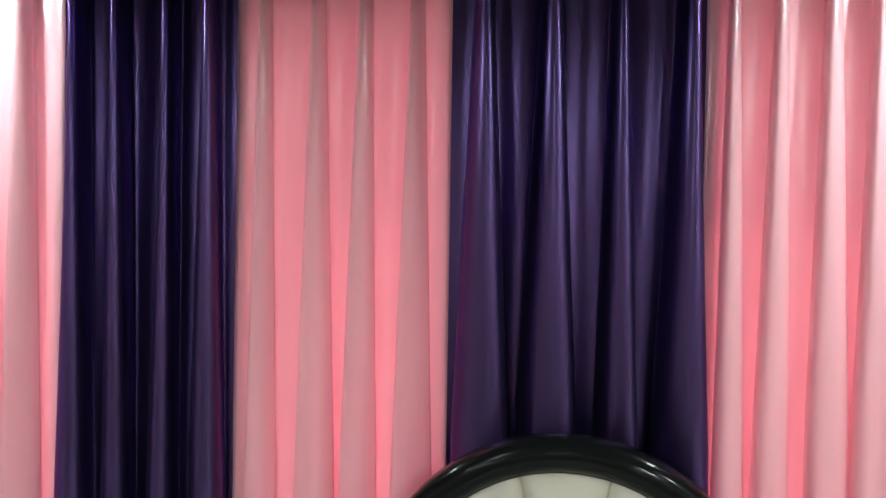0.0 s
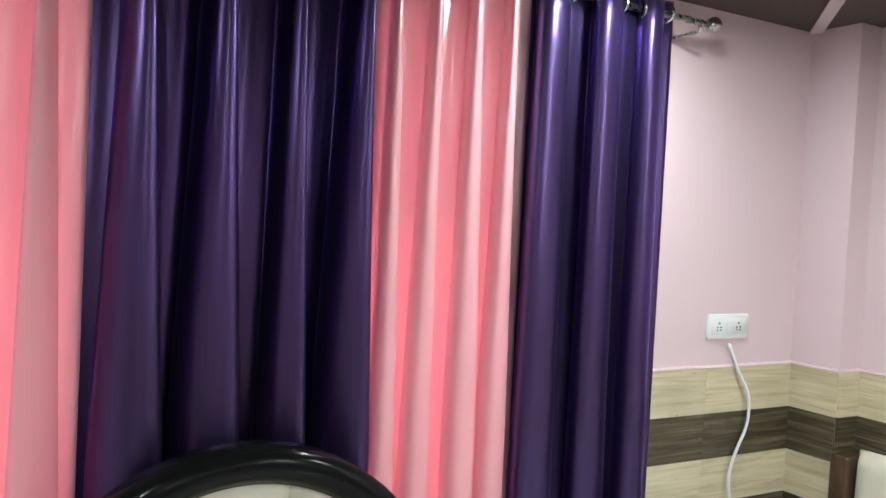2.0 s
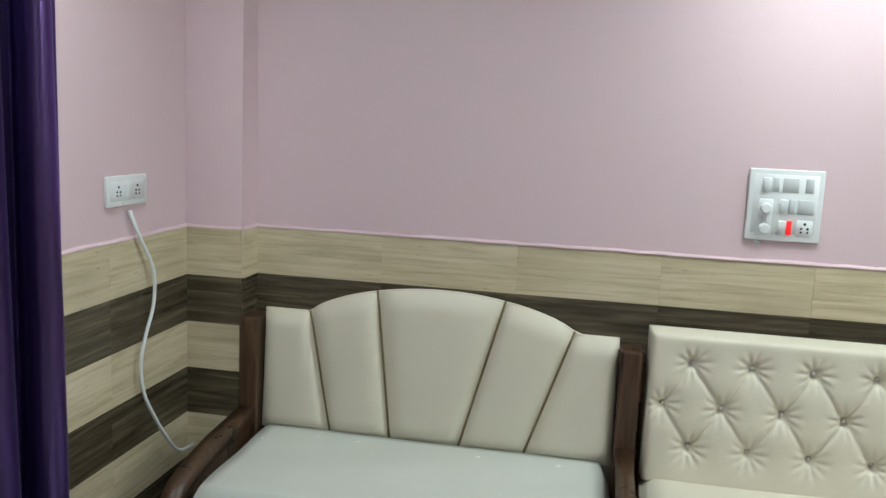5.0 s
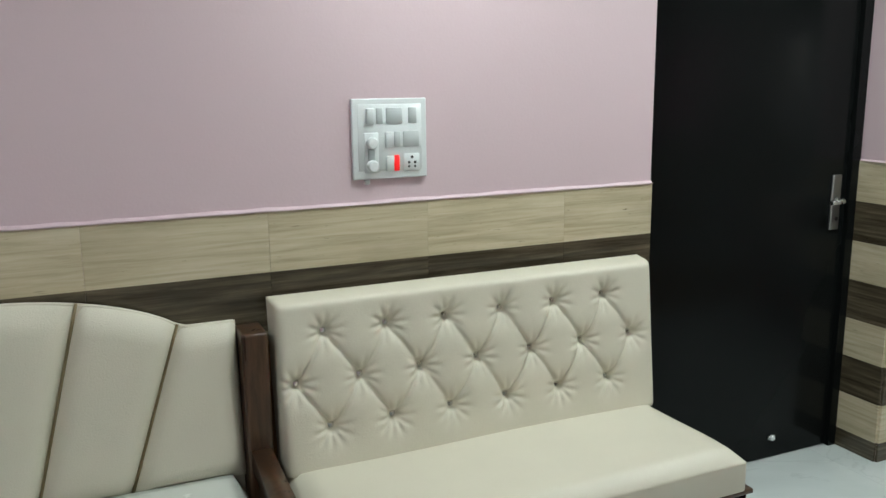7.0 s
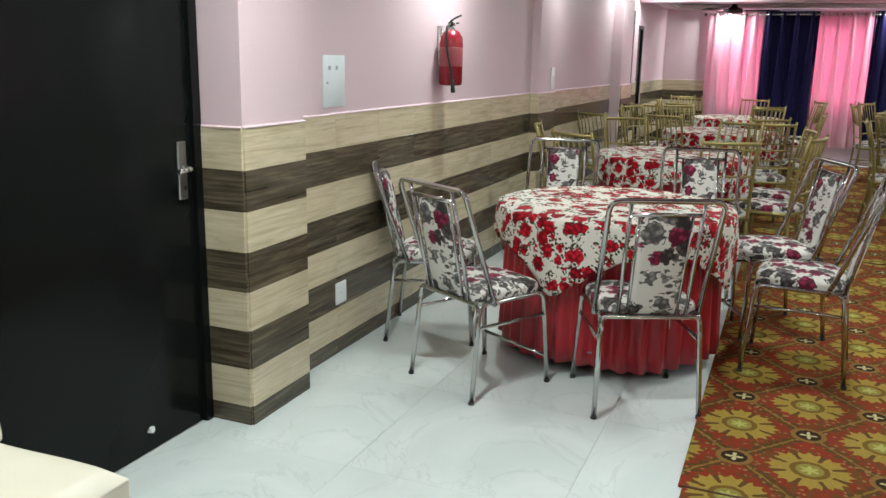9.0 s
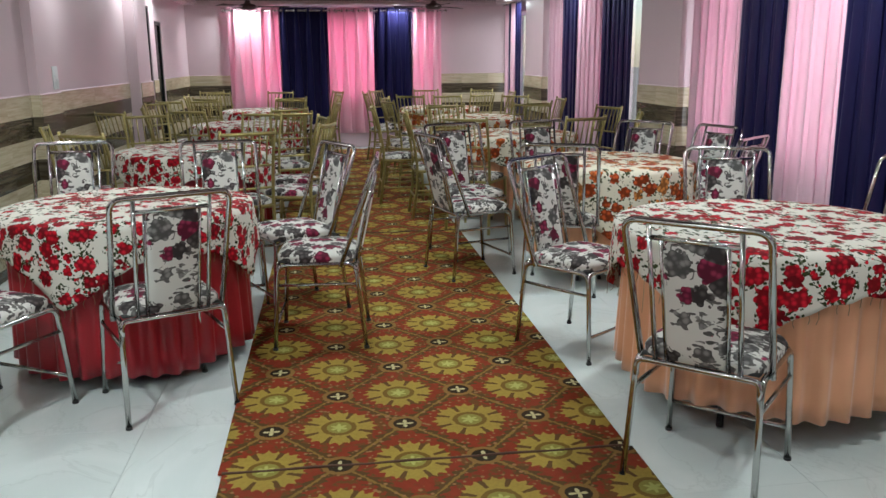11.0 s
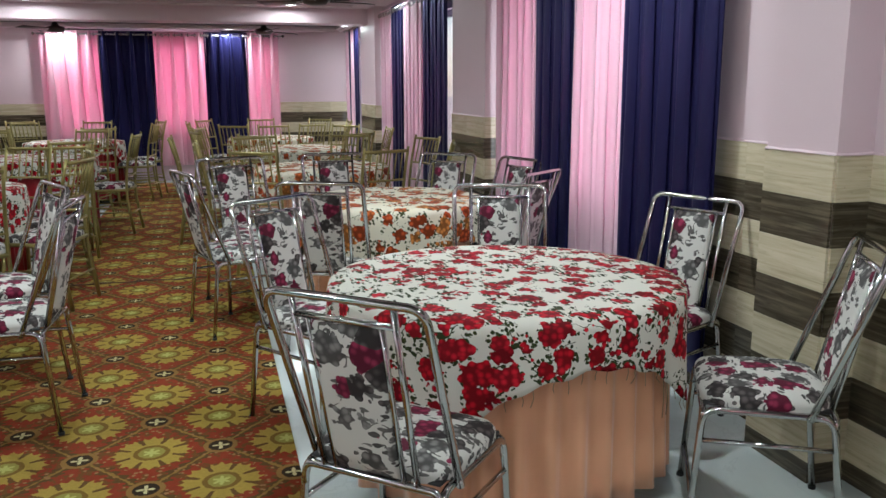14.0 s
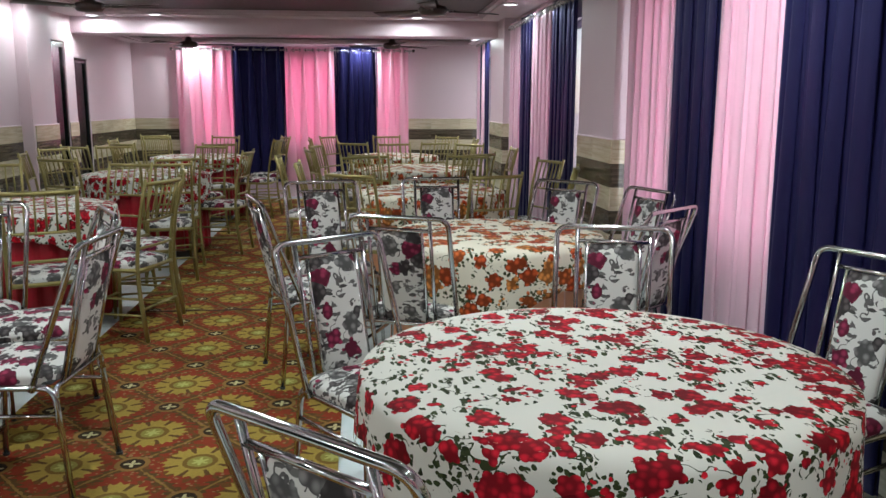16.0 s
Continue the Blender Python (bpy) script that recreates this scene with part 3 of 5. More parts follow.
def dado(owner, x, y, turn, length, first=TILE_W):
    """Rows of tiles on a wall's face that starts at (x, y) and runs along the direction turn; the face looks to its right-hand side."""
    rot = pose(0, 0, 0, 0, 0, turn)
    d = rot.to_3x3() @ Vector((1, 0, 0))
    rows = [(0.0, 0.08, "d")] + [(0.08 + i * BAND, BAND, "ld"[i % 2]) for i in range(7)]
    for z, h, kind in rows:
        s, w = 0.0, min(first, length)
        while s < length - 0.004:
            w = min(w, length - s)
            if w > 0.012:
                key = tile_mesh(w - 0.0003, h - 0.0003)
                ob = new("wall_tile", TILE_MESHES[key + (kind,)])
                ob.parent = owner
                ob.matrix_basis = pose(x + d.x * s, y + d.y * s, z, 0, 0, turn)
            s, w = s + w, TILE_W
    dado_cap(owner, x, y, turn, length)


def dado_cap(owner, x, y, turn, length):
    """The uneven plaster lip along the top of the tiles."""
    n = max(2, int(length / 0.06))
    rnd = random.Random(int(1000 * (x + 3 * y + 7 * turn)) & 1023)
    b = bmesh.new()
    rows = []
    for i in range(n + 1):
        o, q = 0.0125 + rnd.uniform(-0.002, 0.003), rnd.uniform(0.002, 0.006)
        s = length * i / n
        rows.append([b.verts.new(p) for p in ((s, 0.002, top_z), (s, -o, top_z), (s, -o + 0.003, top_z + q), (s, 0.002, top_z + q + 0.006))])
    for a, c in zip(rows, rows[1:]):
        for k in range(3):
            b.faces.new((a[k], c[k], c[k + 1], a[k + 1])).smooth = True
    part("plaster_lip", b, PAINT, owner).matrix_basis = pose(x, y, 0, 0, 0, turn)


top_z = DADO


# ---------------------------------------------------------------- curtains
def curtain(along, lo, hi, at, z0, z1, folds, material, label, seed, depth=0.05, rod_z=None, group="", taper=0.35, ring=True, pinch=0.02, flare=0.07, side=0):
    """A pleated eyelet curtain. along 'y': it hangs in the plane x = at and faces +x; 'x': in the plane y = at and faces +y."""
    rnd = random.Random(seed)
    n = folds
    period = (hi - lo) / n
    mid = [lo + period * (i + 0.5) + rnd.uniform(-0.1, 0.1) * period for i in range(n)]
    wide = [rnd.uniform(0.8, 1.2) for _ in range(n)]
    lean = [rnd.uniform(-0.025, 0.025) for _ in range(n)]
    twist = [rnd.choice((-1, 1)) * rnd.uniform(0.25, 0.6) if side == 0 else side * rnd.uniform(0.45, 0.75) for _ in range(n)]
    ph = rnd.uniform(0, 6)
    sign = 1 if depth > 0 else -1
    deep = abs(depth)

    def neck(i, v):
        """Where the loop of fold i begins and ends, its middle and half width."""
        drop = 1 - v
        h = min((pinch + flare * drop) * wide[i], 0.46 * period)
        m = mid[i] + lean[i] * drop * (1 if 0 < i < n - 1 else 0.3)
        m = min(max(m, lo + h), hi - h)
        return m, h, deep * (0.75 + taper * 1.4 * drop)

    def f(u, v):
        """Flat cloth between narrow necks; at each neck a rounded loop that swings to one side and widens downwards."""
        z = z0 + (z1 - z0) * v
        drop = 1 - v
        c = u * n
        i = min(int(c), n - 1)
        g = c - i
        m, h, d = neck(i, v)
        before = lo - 0.012 if i == 0 else (neck(i - 1, v)[0] + m) / 2
        after = hi + 0.012 if i == n - 1 else (neck(i + 1, v)[0] + m) / 2
        k = 0.62
        if g < 0.2:
            s = before + (m - k * h - before) * g / 0.2
            dd = 0.004 * math.sin(60 * s + ph + 2 * drop)
        elif g > 0.8:
            s = m + k * h + (after - m - k * h) * (g - 0.8) / 0.2
            dd = 0.004 * math.sin(60 * s + ph + 2 * drop)
        else:
            a = radians(-142 + 284 * (g - 0.2) / 0.6)
            sa, ca = math.sin(a), math.cos(a)
            s = m + h * math.copysign(abs(sa) ** 0.9, sa)
            dd = d * (ca + 0.788) / 1.788 * (1 + 0.55 * twist[i] * sa) + 0.004 * math.sin(5 * drop + 3 * i + ph)
        dd = sign * (dd - 0.3 * deep)
        return Vector((at + dd, s, z)) if along == "y" else Vector((s, at + dd, z))

    top = thing("curtain", label, "curtain", group)
    ob = part("fabric", grid(folds * 30, 20, f), material, top)
    sol = ob.modifiers.new("thick", "SOLIDIFY")
    sol.thickness = 0.002
    if ring:
        zr = rod_z
        for i in range(folds * 2):
            s = lo + (hi - lo) * (i + 0.5) / (folds * 2)
            pts = []
            for k in range(14):
                t = 2 * math.pi * k / 14
                q = 0.027
                pts.append(Vector((at + q * math.cos(t) * 0.9, s + q * math.cos(t) * 0.35 * (1 if i % 2 else -1), zr + q * math.sin(t))) if along == "y"
                           else Vector((s + q * math.cos(t) * 0.35 * (1 if i % 2 else -1), at + q * math.cos(t) * 0.9, zr + q * math.sin(t))))
            part("eyelet", tube(pts, 0.006, 6, closed=True), BRASS_RING, top)
    return top


def curtain_rod(along, lo, hi, at, z, wall_at, label="steel curtain rod with round end knobs"):
    top = thing("curtain_rod", label, "curtain rod")
    P = (lambda s, d, zz: Vector((at + d, s, zz))) if along == "y" else (lambda s, d, zz: Vector((s, at + d, zz)))
    part("rod", tube([P(lo, 0, z), P(hi, 0, z)], 0.011, 10), STEEL, top)
    for s in (lo, hi):
        kb = bmesh.new()
        bmesh.ops.create_uvsphere(kb, u_segments=14, v_segments=8, radius=0.026)
        for v in kb.verts:
            v.co += P(s, 0, z)
        for q in kb.faces:
            q.smooth = True
        part("end_knob", kb, CHROME, top)
    n = max(2, int((hi - lo) / 1.6) + 1)
    for i in range(n):
        s = lo + 0.06 + (hi - lo - 0.12) * i / (n - 1)
        part("bracket", tube(fillet([P(s, 0, z - 0.012), P(s, 0, z - 0.03), P(s, wall_at - at, z - 0.03)], 0.02), 0.006, 8), STEEL, top)
    return top


def window(name, along, lo, hi, z0, z1, at, n, label):
    """A framed window with n panes."""
    P = (lambda s0, s1, a, b, z_0, z_1: (a, b, s0, s1, z_0, z_1)) if along == "y" else (lambda s0, s1, a, b, z_0, z_1: (s0, s1, a, b, z_0, z_1))
    top = tagged(new(name), label, "window", "", "structure")
    fr = bmesh.new()
    w = 0.05
    box(*P(lo, hi, at - 0.03, at + 0.03, z0, z0 + w), bm=fr)
    box(*P(lo, hi, at - 0.03, at + 0.03, z1 - w, z1), bm=fr)
    for i in range(n + 1):
        s = lo + (hi - lo - w) * i / n
        box(*P(s, s + w, at - 0.028, at + 0.028, z0 + w, z1 - w), bm=fr)
    part("window_frame", fr, ALU, top)
    for i in range(n):
        s0 = lo + (hi - lo - w) * i / n + w
        s1 = lo + (hi - lo - w) * (i + 1) / n
        p = part("pane", box(*P(s0, s1, at - 0.003, at + 0.003, z0 + w, z1 - w)), GLASS, top)
        p.visible_shadow = False
    return top


window("window_1", "y", WIN_W[0], WIN_W[1], WIN_W[2], WIN_W[3], WEST - 0.1, 4, "white framed window behind pink and purple curtains")
window("window_2", "y", WIN_E[0], WIN_E[1], WIN_E[2], WIN_E[3], EAST + 0.1, 4, "white framed window behind the far curtains")
for i, (a, b) in enumerate(S_WINS):
    window("window_%d" % (i + 3), "x", a, b, S_Z[0], S_Z[1], S_WALL - 0.1, 3, "white framed window behind pink and navy curtains")
ground = structure("ground", box(-400, 400, -400, 400, -3.6, -3.5), plain("dusty_ground", (0.3, 0.26, 0.2), 0.9), "dusty ground outside the windows", "ground")

CX, ROD = -0.55, 2.33
pl, ul = "glossy pink satin eyelet curtain hanging in folds", "glossy dark purple satin eyelet curtain hanging in folds"
for lo, hi, mat, word, sd, n, deep, pinch, flare, side in (
        (1.468, 2.008, PURPLE, ul + " beside the corner", 3, 3, 0.09, 0.055, 0.03, -1), (1.015, 1.475, PINK, pl, 4, 4, 0.06, 0.014, 0.06, -1), (0.358, 1.02, PURPLE, ul, 5, 4, 0.15, 0.018, 0.095, 1),
        (-0.22, 0.346, PINK, pl, 6, 4, 0.06, 0.012, 0.06, -1), (-0.745, -0.215, PURPLE, ul, 7, 4, 0.12, 0.016, 0.06, 1), (-1.55, -0.75, PINK, pl, 8, 5, 0.06, 0.014, 0.06, -1)):
    curtain("y", lo, hi, CX + (0.008 if mat is PURPLE else 0), 0.06, ROD + 0.05, n, mat, word, sd, deep, ROD, "west curtains", 0.1 if mat is PURPLE else 0.5, True, pinch, flare, side)
curtain_rod("y", -1.75, 2.18, CX, ROD, WEST)

EXC, EROD = 14.62, 2.21
fl = "satin eyelet curtain on the end wall"
for lo, hi, mat, word, sd, n in ((-1.03, -0.56, PINK_COOL_WB, "pink ", 11, 3), (-0.56, 0.06, NAVY, "navy blue ", 12, 4), (0.06, 0.82, PINK_COOL_WB, "pink ", 13, 4), (0.82, 1.58, NAVY, "navy blue ", 14, 4), (1.58, 2.38, PINK_COOL_WB, "sunlit pink ", 15, 4)):
    curtain("y", lo, hi, EXC, 0.25, EROD + 0.05, n, mat, "glossy " + word + fl, sd, -0.05, EROD, "end wall curtains")
curtain_rod("y", -1.12, 2.45, EXC, EROD, EAST)

SYC, SROD = -2.085, 2.3
sl = "satin eyelet curtain along the side wall"
for lo, hi, mat, word, sd, n in ((4.33, 5.19, NAVY, "navy blue ", 21, 5), (5.19, 5.82, PALE_PINK, "pale pink ", 22, 4), (5.82, 6.45, NAVY, "navy blue ", 23, 4), (6.45, 7.22, PALE_PINK, "pale pink ", 24, 5),
                                 (8.63, 9.5, NAVY, "navy blue ", 25, 6), (9.5, 10.4, PALE_PINK, "pale pink ", 26, 5), (10.4, 11.05, NAVY, "navy blue ", 27, 4), (11.05, 11.7, PALE_PINK, "pale pink ", 28, 4),
                                 (13.34, 13.7, NAVY, "navy blue ", 29, 4), (13.7, 14.05, PALE_PINK, "pale pink ", 30, 3), (14.05, 14.2, NAVY, "navy blue ", 31, 1), (14.2, 14.45, PALE_PINK, "pale pink ", 32, 2)):
    curtain("x", lo, hi, SYC, 0.12, SROD + 0.05, n, mat, "glossy " + word + sl, sd, 0.016, SROD, "side wall curtains", 0.25, True, 0.27 * (hi - lo) / n, 0.02)
for a, b in ((4.27, 7.27), (8.22, 11.72), (12.8, 14.55)):
    curtain_rod("x", a, b, SYC, SROD, S_WALL)

# ---------------------------------------------------------------- carpet
carpet = tagged(part("carpet_runner", box(3.47, EAST - 0.4, -0.235, 1.285, 0.0, 0.012, 0.004, 1), CARPET), "red carpet runner with gold medallions and black rosettes", "carpet")
tagged(part("carpet_runner", box(1.9, 3.462, -0.25, 1.27, 0.0, 0.012, 0.004, 1), CARPET), "red carpet piece with gold medallions butted to the runner", "carpet")


ridge = [(7.55, -0.22 + 1.5 * i / 30, 0.012 + 0.006 * (0.5 + 0.5 * math.sin(i * 0.9)) * (1 if 6 < i < 26 else 0.2)) for i in range(31)]
tagged(part("carpet_seam", tube([(x + 0.012 * math.sin(i), y, z) for i, (x, y, z) in enumerate(ridge)], 0.007, 6), CARPET_EDGE), "dark ruffled seam across the red carpet runner", "carpet seam")
tagged(part("carpet_seam", tube([(3.466, -0.23 + 1.5 * i / 20, 0.0125 + 0.002 * math.sin(i * 1.3)) for i in range(21)], 0.005, 6), CARPET_EDGE), "dark seam where two carpet pieces meet", "carpet seam")

# ---------------------------------------------------------------- doors
def black_door(name, x0, x1, y, top_z, label, handle=True):
    top = tagged(new(name), label, "door", "", "structure")
    part("leaf", box(x0 + 0.045, x1 - 0.045, y, y + 0.04, 0.005, top_z - 0.045), BLACK_GLOSS, top)
    fr = bmesh.new()
    box(x0, x0 + 0.045, y - 0.02, y + 0.06, 0, top_z, bm=fr)
    box(x1 - 0.045, x1, y - 0.02, y + 0.06, 0, top_z, bm=fr)
    box(x0 + 0.045, x1 - 0.045, y - 0.02, y + 0.06, top_z - 0.045, top_z, bm=fr)
    part("door_frame", fr, BLACK_GLOSS, top)
    if handle:
        hx = x1 - 0.105
        plate = part("handle_plate", box(hx - 0.022, hx + 0.022, y - 0.012, y, 0.93, 1.15, 0.006, 2), DULL_STEEL, top, "dull steel handle plate")
        part("lever", tube(fillet([(hx, y - 0.01, 1.05), (hx, y - 0.055, 1.05), (hx - 0.08, y - 0.058, 1.048)], 0.02), 0.009, 10), STEEL, plate)
        part("keyhole", lathe([(0.008, 0), (0.008, 0.004)], 10), DARK_HOLE, plate).matrix_basis = pose(hx, y - 0.016, 0.975, 90, 0, 0)
    return top


black_door("door_1", 2.1, 3.26, N_DOOR, 2.11, "closed glossy black laminate door with a steel lever")
black_door("door_2", 11.31, 11.95, N_HALL + 0.03, 2.1, "closed narrow black door in the long wall", False)
black_door("door_3", 12.26, 12.71, N_HALL + 0.03, 1.95, "closed black door with a dark frame", False)


# ---------------------------------------------------------------- sofas
def fan_sofa(m, width, label):
    """A low sofa whose back is a fan of stitched panels with an arched top. Local: back along x, faces -y, its back at y = 0."""
    top = thing("sofa", label, "sofa", "lounge sofas", m)
    w = width
    seams = [-0.5, -0.365, -0.17, 0.19, 0.38, 0.5]
    foot = [-0.5, -0.29, -0.115, 0.08, 0.26, 0.5]

    def head(u):
        a = max(0.0, 1 - ((u - 0.01) / 0.375) ** 2)
        return 0.94 + (0.105 * a ** 0.75 if a > 0 else 0.0)

    for i in range(5):
        def f(u, v, i=i):
            uu = seams[i] + (seams[i + 1] - seams[i]) * u
            fu = foot[i] + (foot[i + 1] - foot[i]) * u
            vv = min(v, 1.0)
            z = 0.53 + (head(uu) - 0.53) * vv
            x = (fu + (uu - fu) * vv) * w
            puff = (max(0.0, 1 - abs(2 * u - 1) ** 5.0)) ** 0.6 * (max(0.0, 1 - abs(2 * vv - 1) ** 12)) ** 0.5
            return Vector((x, -0.055 - 0.04 * puff - 0.03 * (1 - vv), z))
        part("back_panel", grid(14, 14, f), CREAM, top)
        if i:
            part("seam", tube([((foot[i] + (seams[i] - foot[i]) * q / 8) * w, -0.06 - 0.03 * (1 - q / 8), 0.53 + (head(seams[i]) - 0.53) * q / 8) for q in range(9)], 0.004, 6), PIPING, top)
    back = bmesh.new()
    n = 40
    xs = [(-0.5 + i / n) for i in range(n + 1)]
    fr = [back.verts.new((x * w, -0.06, head(x) - 0.003)) for x in xs]
    bk = [back.verts.new((x * w, -0.012, head(x) - 0.01)) for x in xs]
    f0 = [back.verts.new((x * w, -0.06, 0.3)) for x in xs]
    b0 = [back.verts.new((x * w, -0.012, 0.3)) for x in xs]
    for i in range(n):
        back.faces.new((fr[i], fr[i + 1], bk[i + 1], bk[i]))
        back.faces.new((bk[i], bk[i + 1], b0[i + 1], b0[i]))
        back.faces.new((f0[i], f0[i + 1], fr[i + 1], fr[i]))
    back.faces.new((fr[0], bk[0], b0[0], f0[0]))
    back.faces.new((fr[n], f0[n], b0[n], bk[n]))
    part("back_board", back, CREAM, top)

    def seat(u, v):
        e = (max(0.0, 1 - abs(2 * u - 1) ** 44)) ** 0.5 * (max(0.0, 1 - abs(2 * v - 1) ** 26)) ** 0.5
        wr = 0.004 * math.sin(9 * u + 7 * v) * math.sin(5 * v)
        return Vector(((u - 0.5) * w, -0.085 - 0.55 * v, 0.475 + 0.078 * e + wr))

    sb = grid(30, 20, seat)
    box(-w / 2, w / 2, -0.635, -0.085, 0.36, 0.465, 0.02, 2, bm=sb)
    part("seat_cushion", sb, SEAT_COVER, top, "seat cushion in a pale glossy plastic cover")
    part("seat_base", box(-w / 2 - 0.02, w / 2 + 0.02, -0.62, -0.03, 0.10, 0.36, 0.01, 1), SOFA_WOOD, top)
    for s in (-1, 1):
        x = s * (w / 2 + 0.035)
        part("back_post", box(x - 0.033, x + 0.033, -0.125, -0.015, 0.0, 0.915, 0.008, 2), SOFA_WOOD, top)
        arm = tube(fillet([(x, -0.10, 0.585), (x, -0.42, 0.565), (x, -0.62, 0.52), (x, -0.68, 0.40), (x, -0.66, 0.0)], 0.09, 8), 0.036, 4)
        part("armrest", arm, SOFA_WOOD, top)
        part("side_panel", box(x - 0.012, x + 0.012, -0.62, -0.1, 0.12, 0.54, 0.004, 1), SOFA_WOOD, top)
    return top


fan_sofa(pose(0.175, N_SOFA - 0.012, 0, 0, 0, 0), 1.17, "cream leatherette sofa with a fan back and dark wood arms")


def arched_sofa(m):
    """The sofa below the west curtains: a wide black arch round a cream fan back."""
    top = thing("arched_sofa", "cream sofa with a glossy black arched frame below the curtains", "sofa", "lounge sofas", m)
    R, cz, hw = 0.48, 0.69, 0.60

    def z_at(x, r):
        return cz + math.sqrt(max(0.0, r * r - x * x))

    rail = bmesh.new()
    n = 44
    rows = []
    for i in range(n + 1):
        a = math.pi * i / n
        c, s = math.cos(a), math.sin(a)
        ring = []
        for dr, dy in ((0.0, -0.10), (0.0, -0.045), (-0.02, -0.02), (-0.072, -0.03), (-0.082, -0.10), (-0.055, -0.125), (-0.015, -0.12)):
            ring.append(rail.verts.new(((R + dr) * c, dy, cz + (R + dr) * s)))
        rows.append(ring)
    for a, b in zip(rows, rows[1:]):
        for k in range(7):
            rail.faces.new((a[k], a[(k + 1) % 7], b[(k + 1) % 7], b[k])).smooth = True
    part("arch_frame", rail, BLACK_GLOSS, top, "glossy black arched frame")
    for i in range(5):
        a0, a1 = math.pi * (0.06 + 0.88 * i / 5), math.pi * (0.06 + 0.88 * (i + 1) / 5)
        def f(u, v, a0=a0, a1=a1):
            a = a0 + (a1 - a0) * u
            r = 0.05 + 0.365 * v
            puff = (max(0.0, 1 - abs(2 * u - 1) ** 6)) ** 0.6 * (max(0.0, 1 - abs(2 * v - 1) ** 12)) ** 0.5
            return Vector((r * math.cos(a), -0.07 - 0.04 * puff, cz + r * math.sin(a)))
        part("back_panel", grid(12, 12, f), CREAM, top)
    for s in (-1, 1):
        part("side_rail", box(s * 0.44 - 0.03, s * 0.44 + 0.03, -0.12, -0.02, 0.3, cz, 0.008, 2), BLACK_GLOSS, top)
    part("back_board", box(-0.42, 0.42, -0.08, -0.05, 0.4, cz + 0.06), CREAM, top)
    part("seat_cushion", box(-hw, hw, -0.62, -0.06, 0.36, 0.48, 0.04, 3), CREAM, top)
    part("seat_base", box(-hw, hw, -0.6, -0.03, 0.08, 0.36, 0.01, 1), BLACK_GLOSS, top)
    for s in (-1, 1):
        part("armrest", box(s * 0.62 - 0.04, s * 0.62 + 0.04, -0.64, -0.03, 0.0, 0.56, 0.025, 3), BLACK_GLOSS, top)
    return top


arched_sofa(pose(-0.43, 0.67, 0, 0, 0, 90))


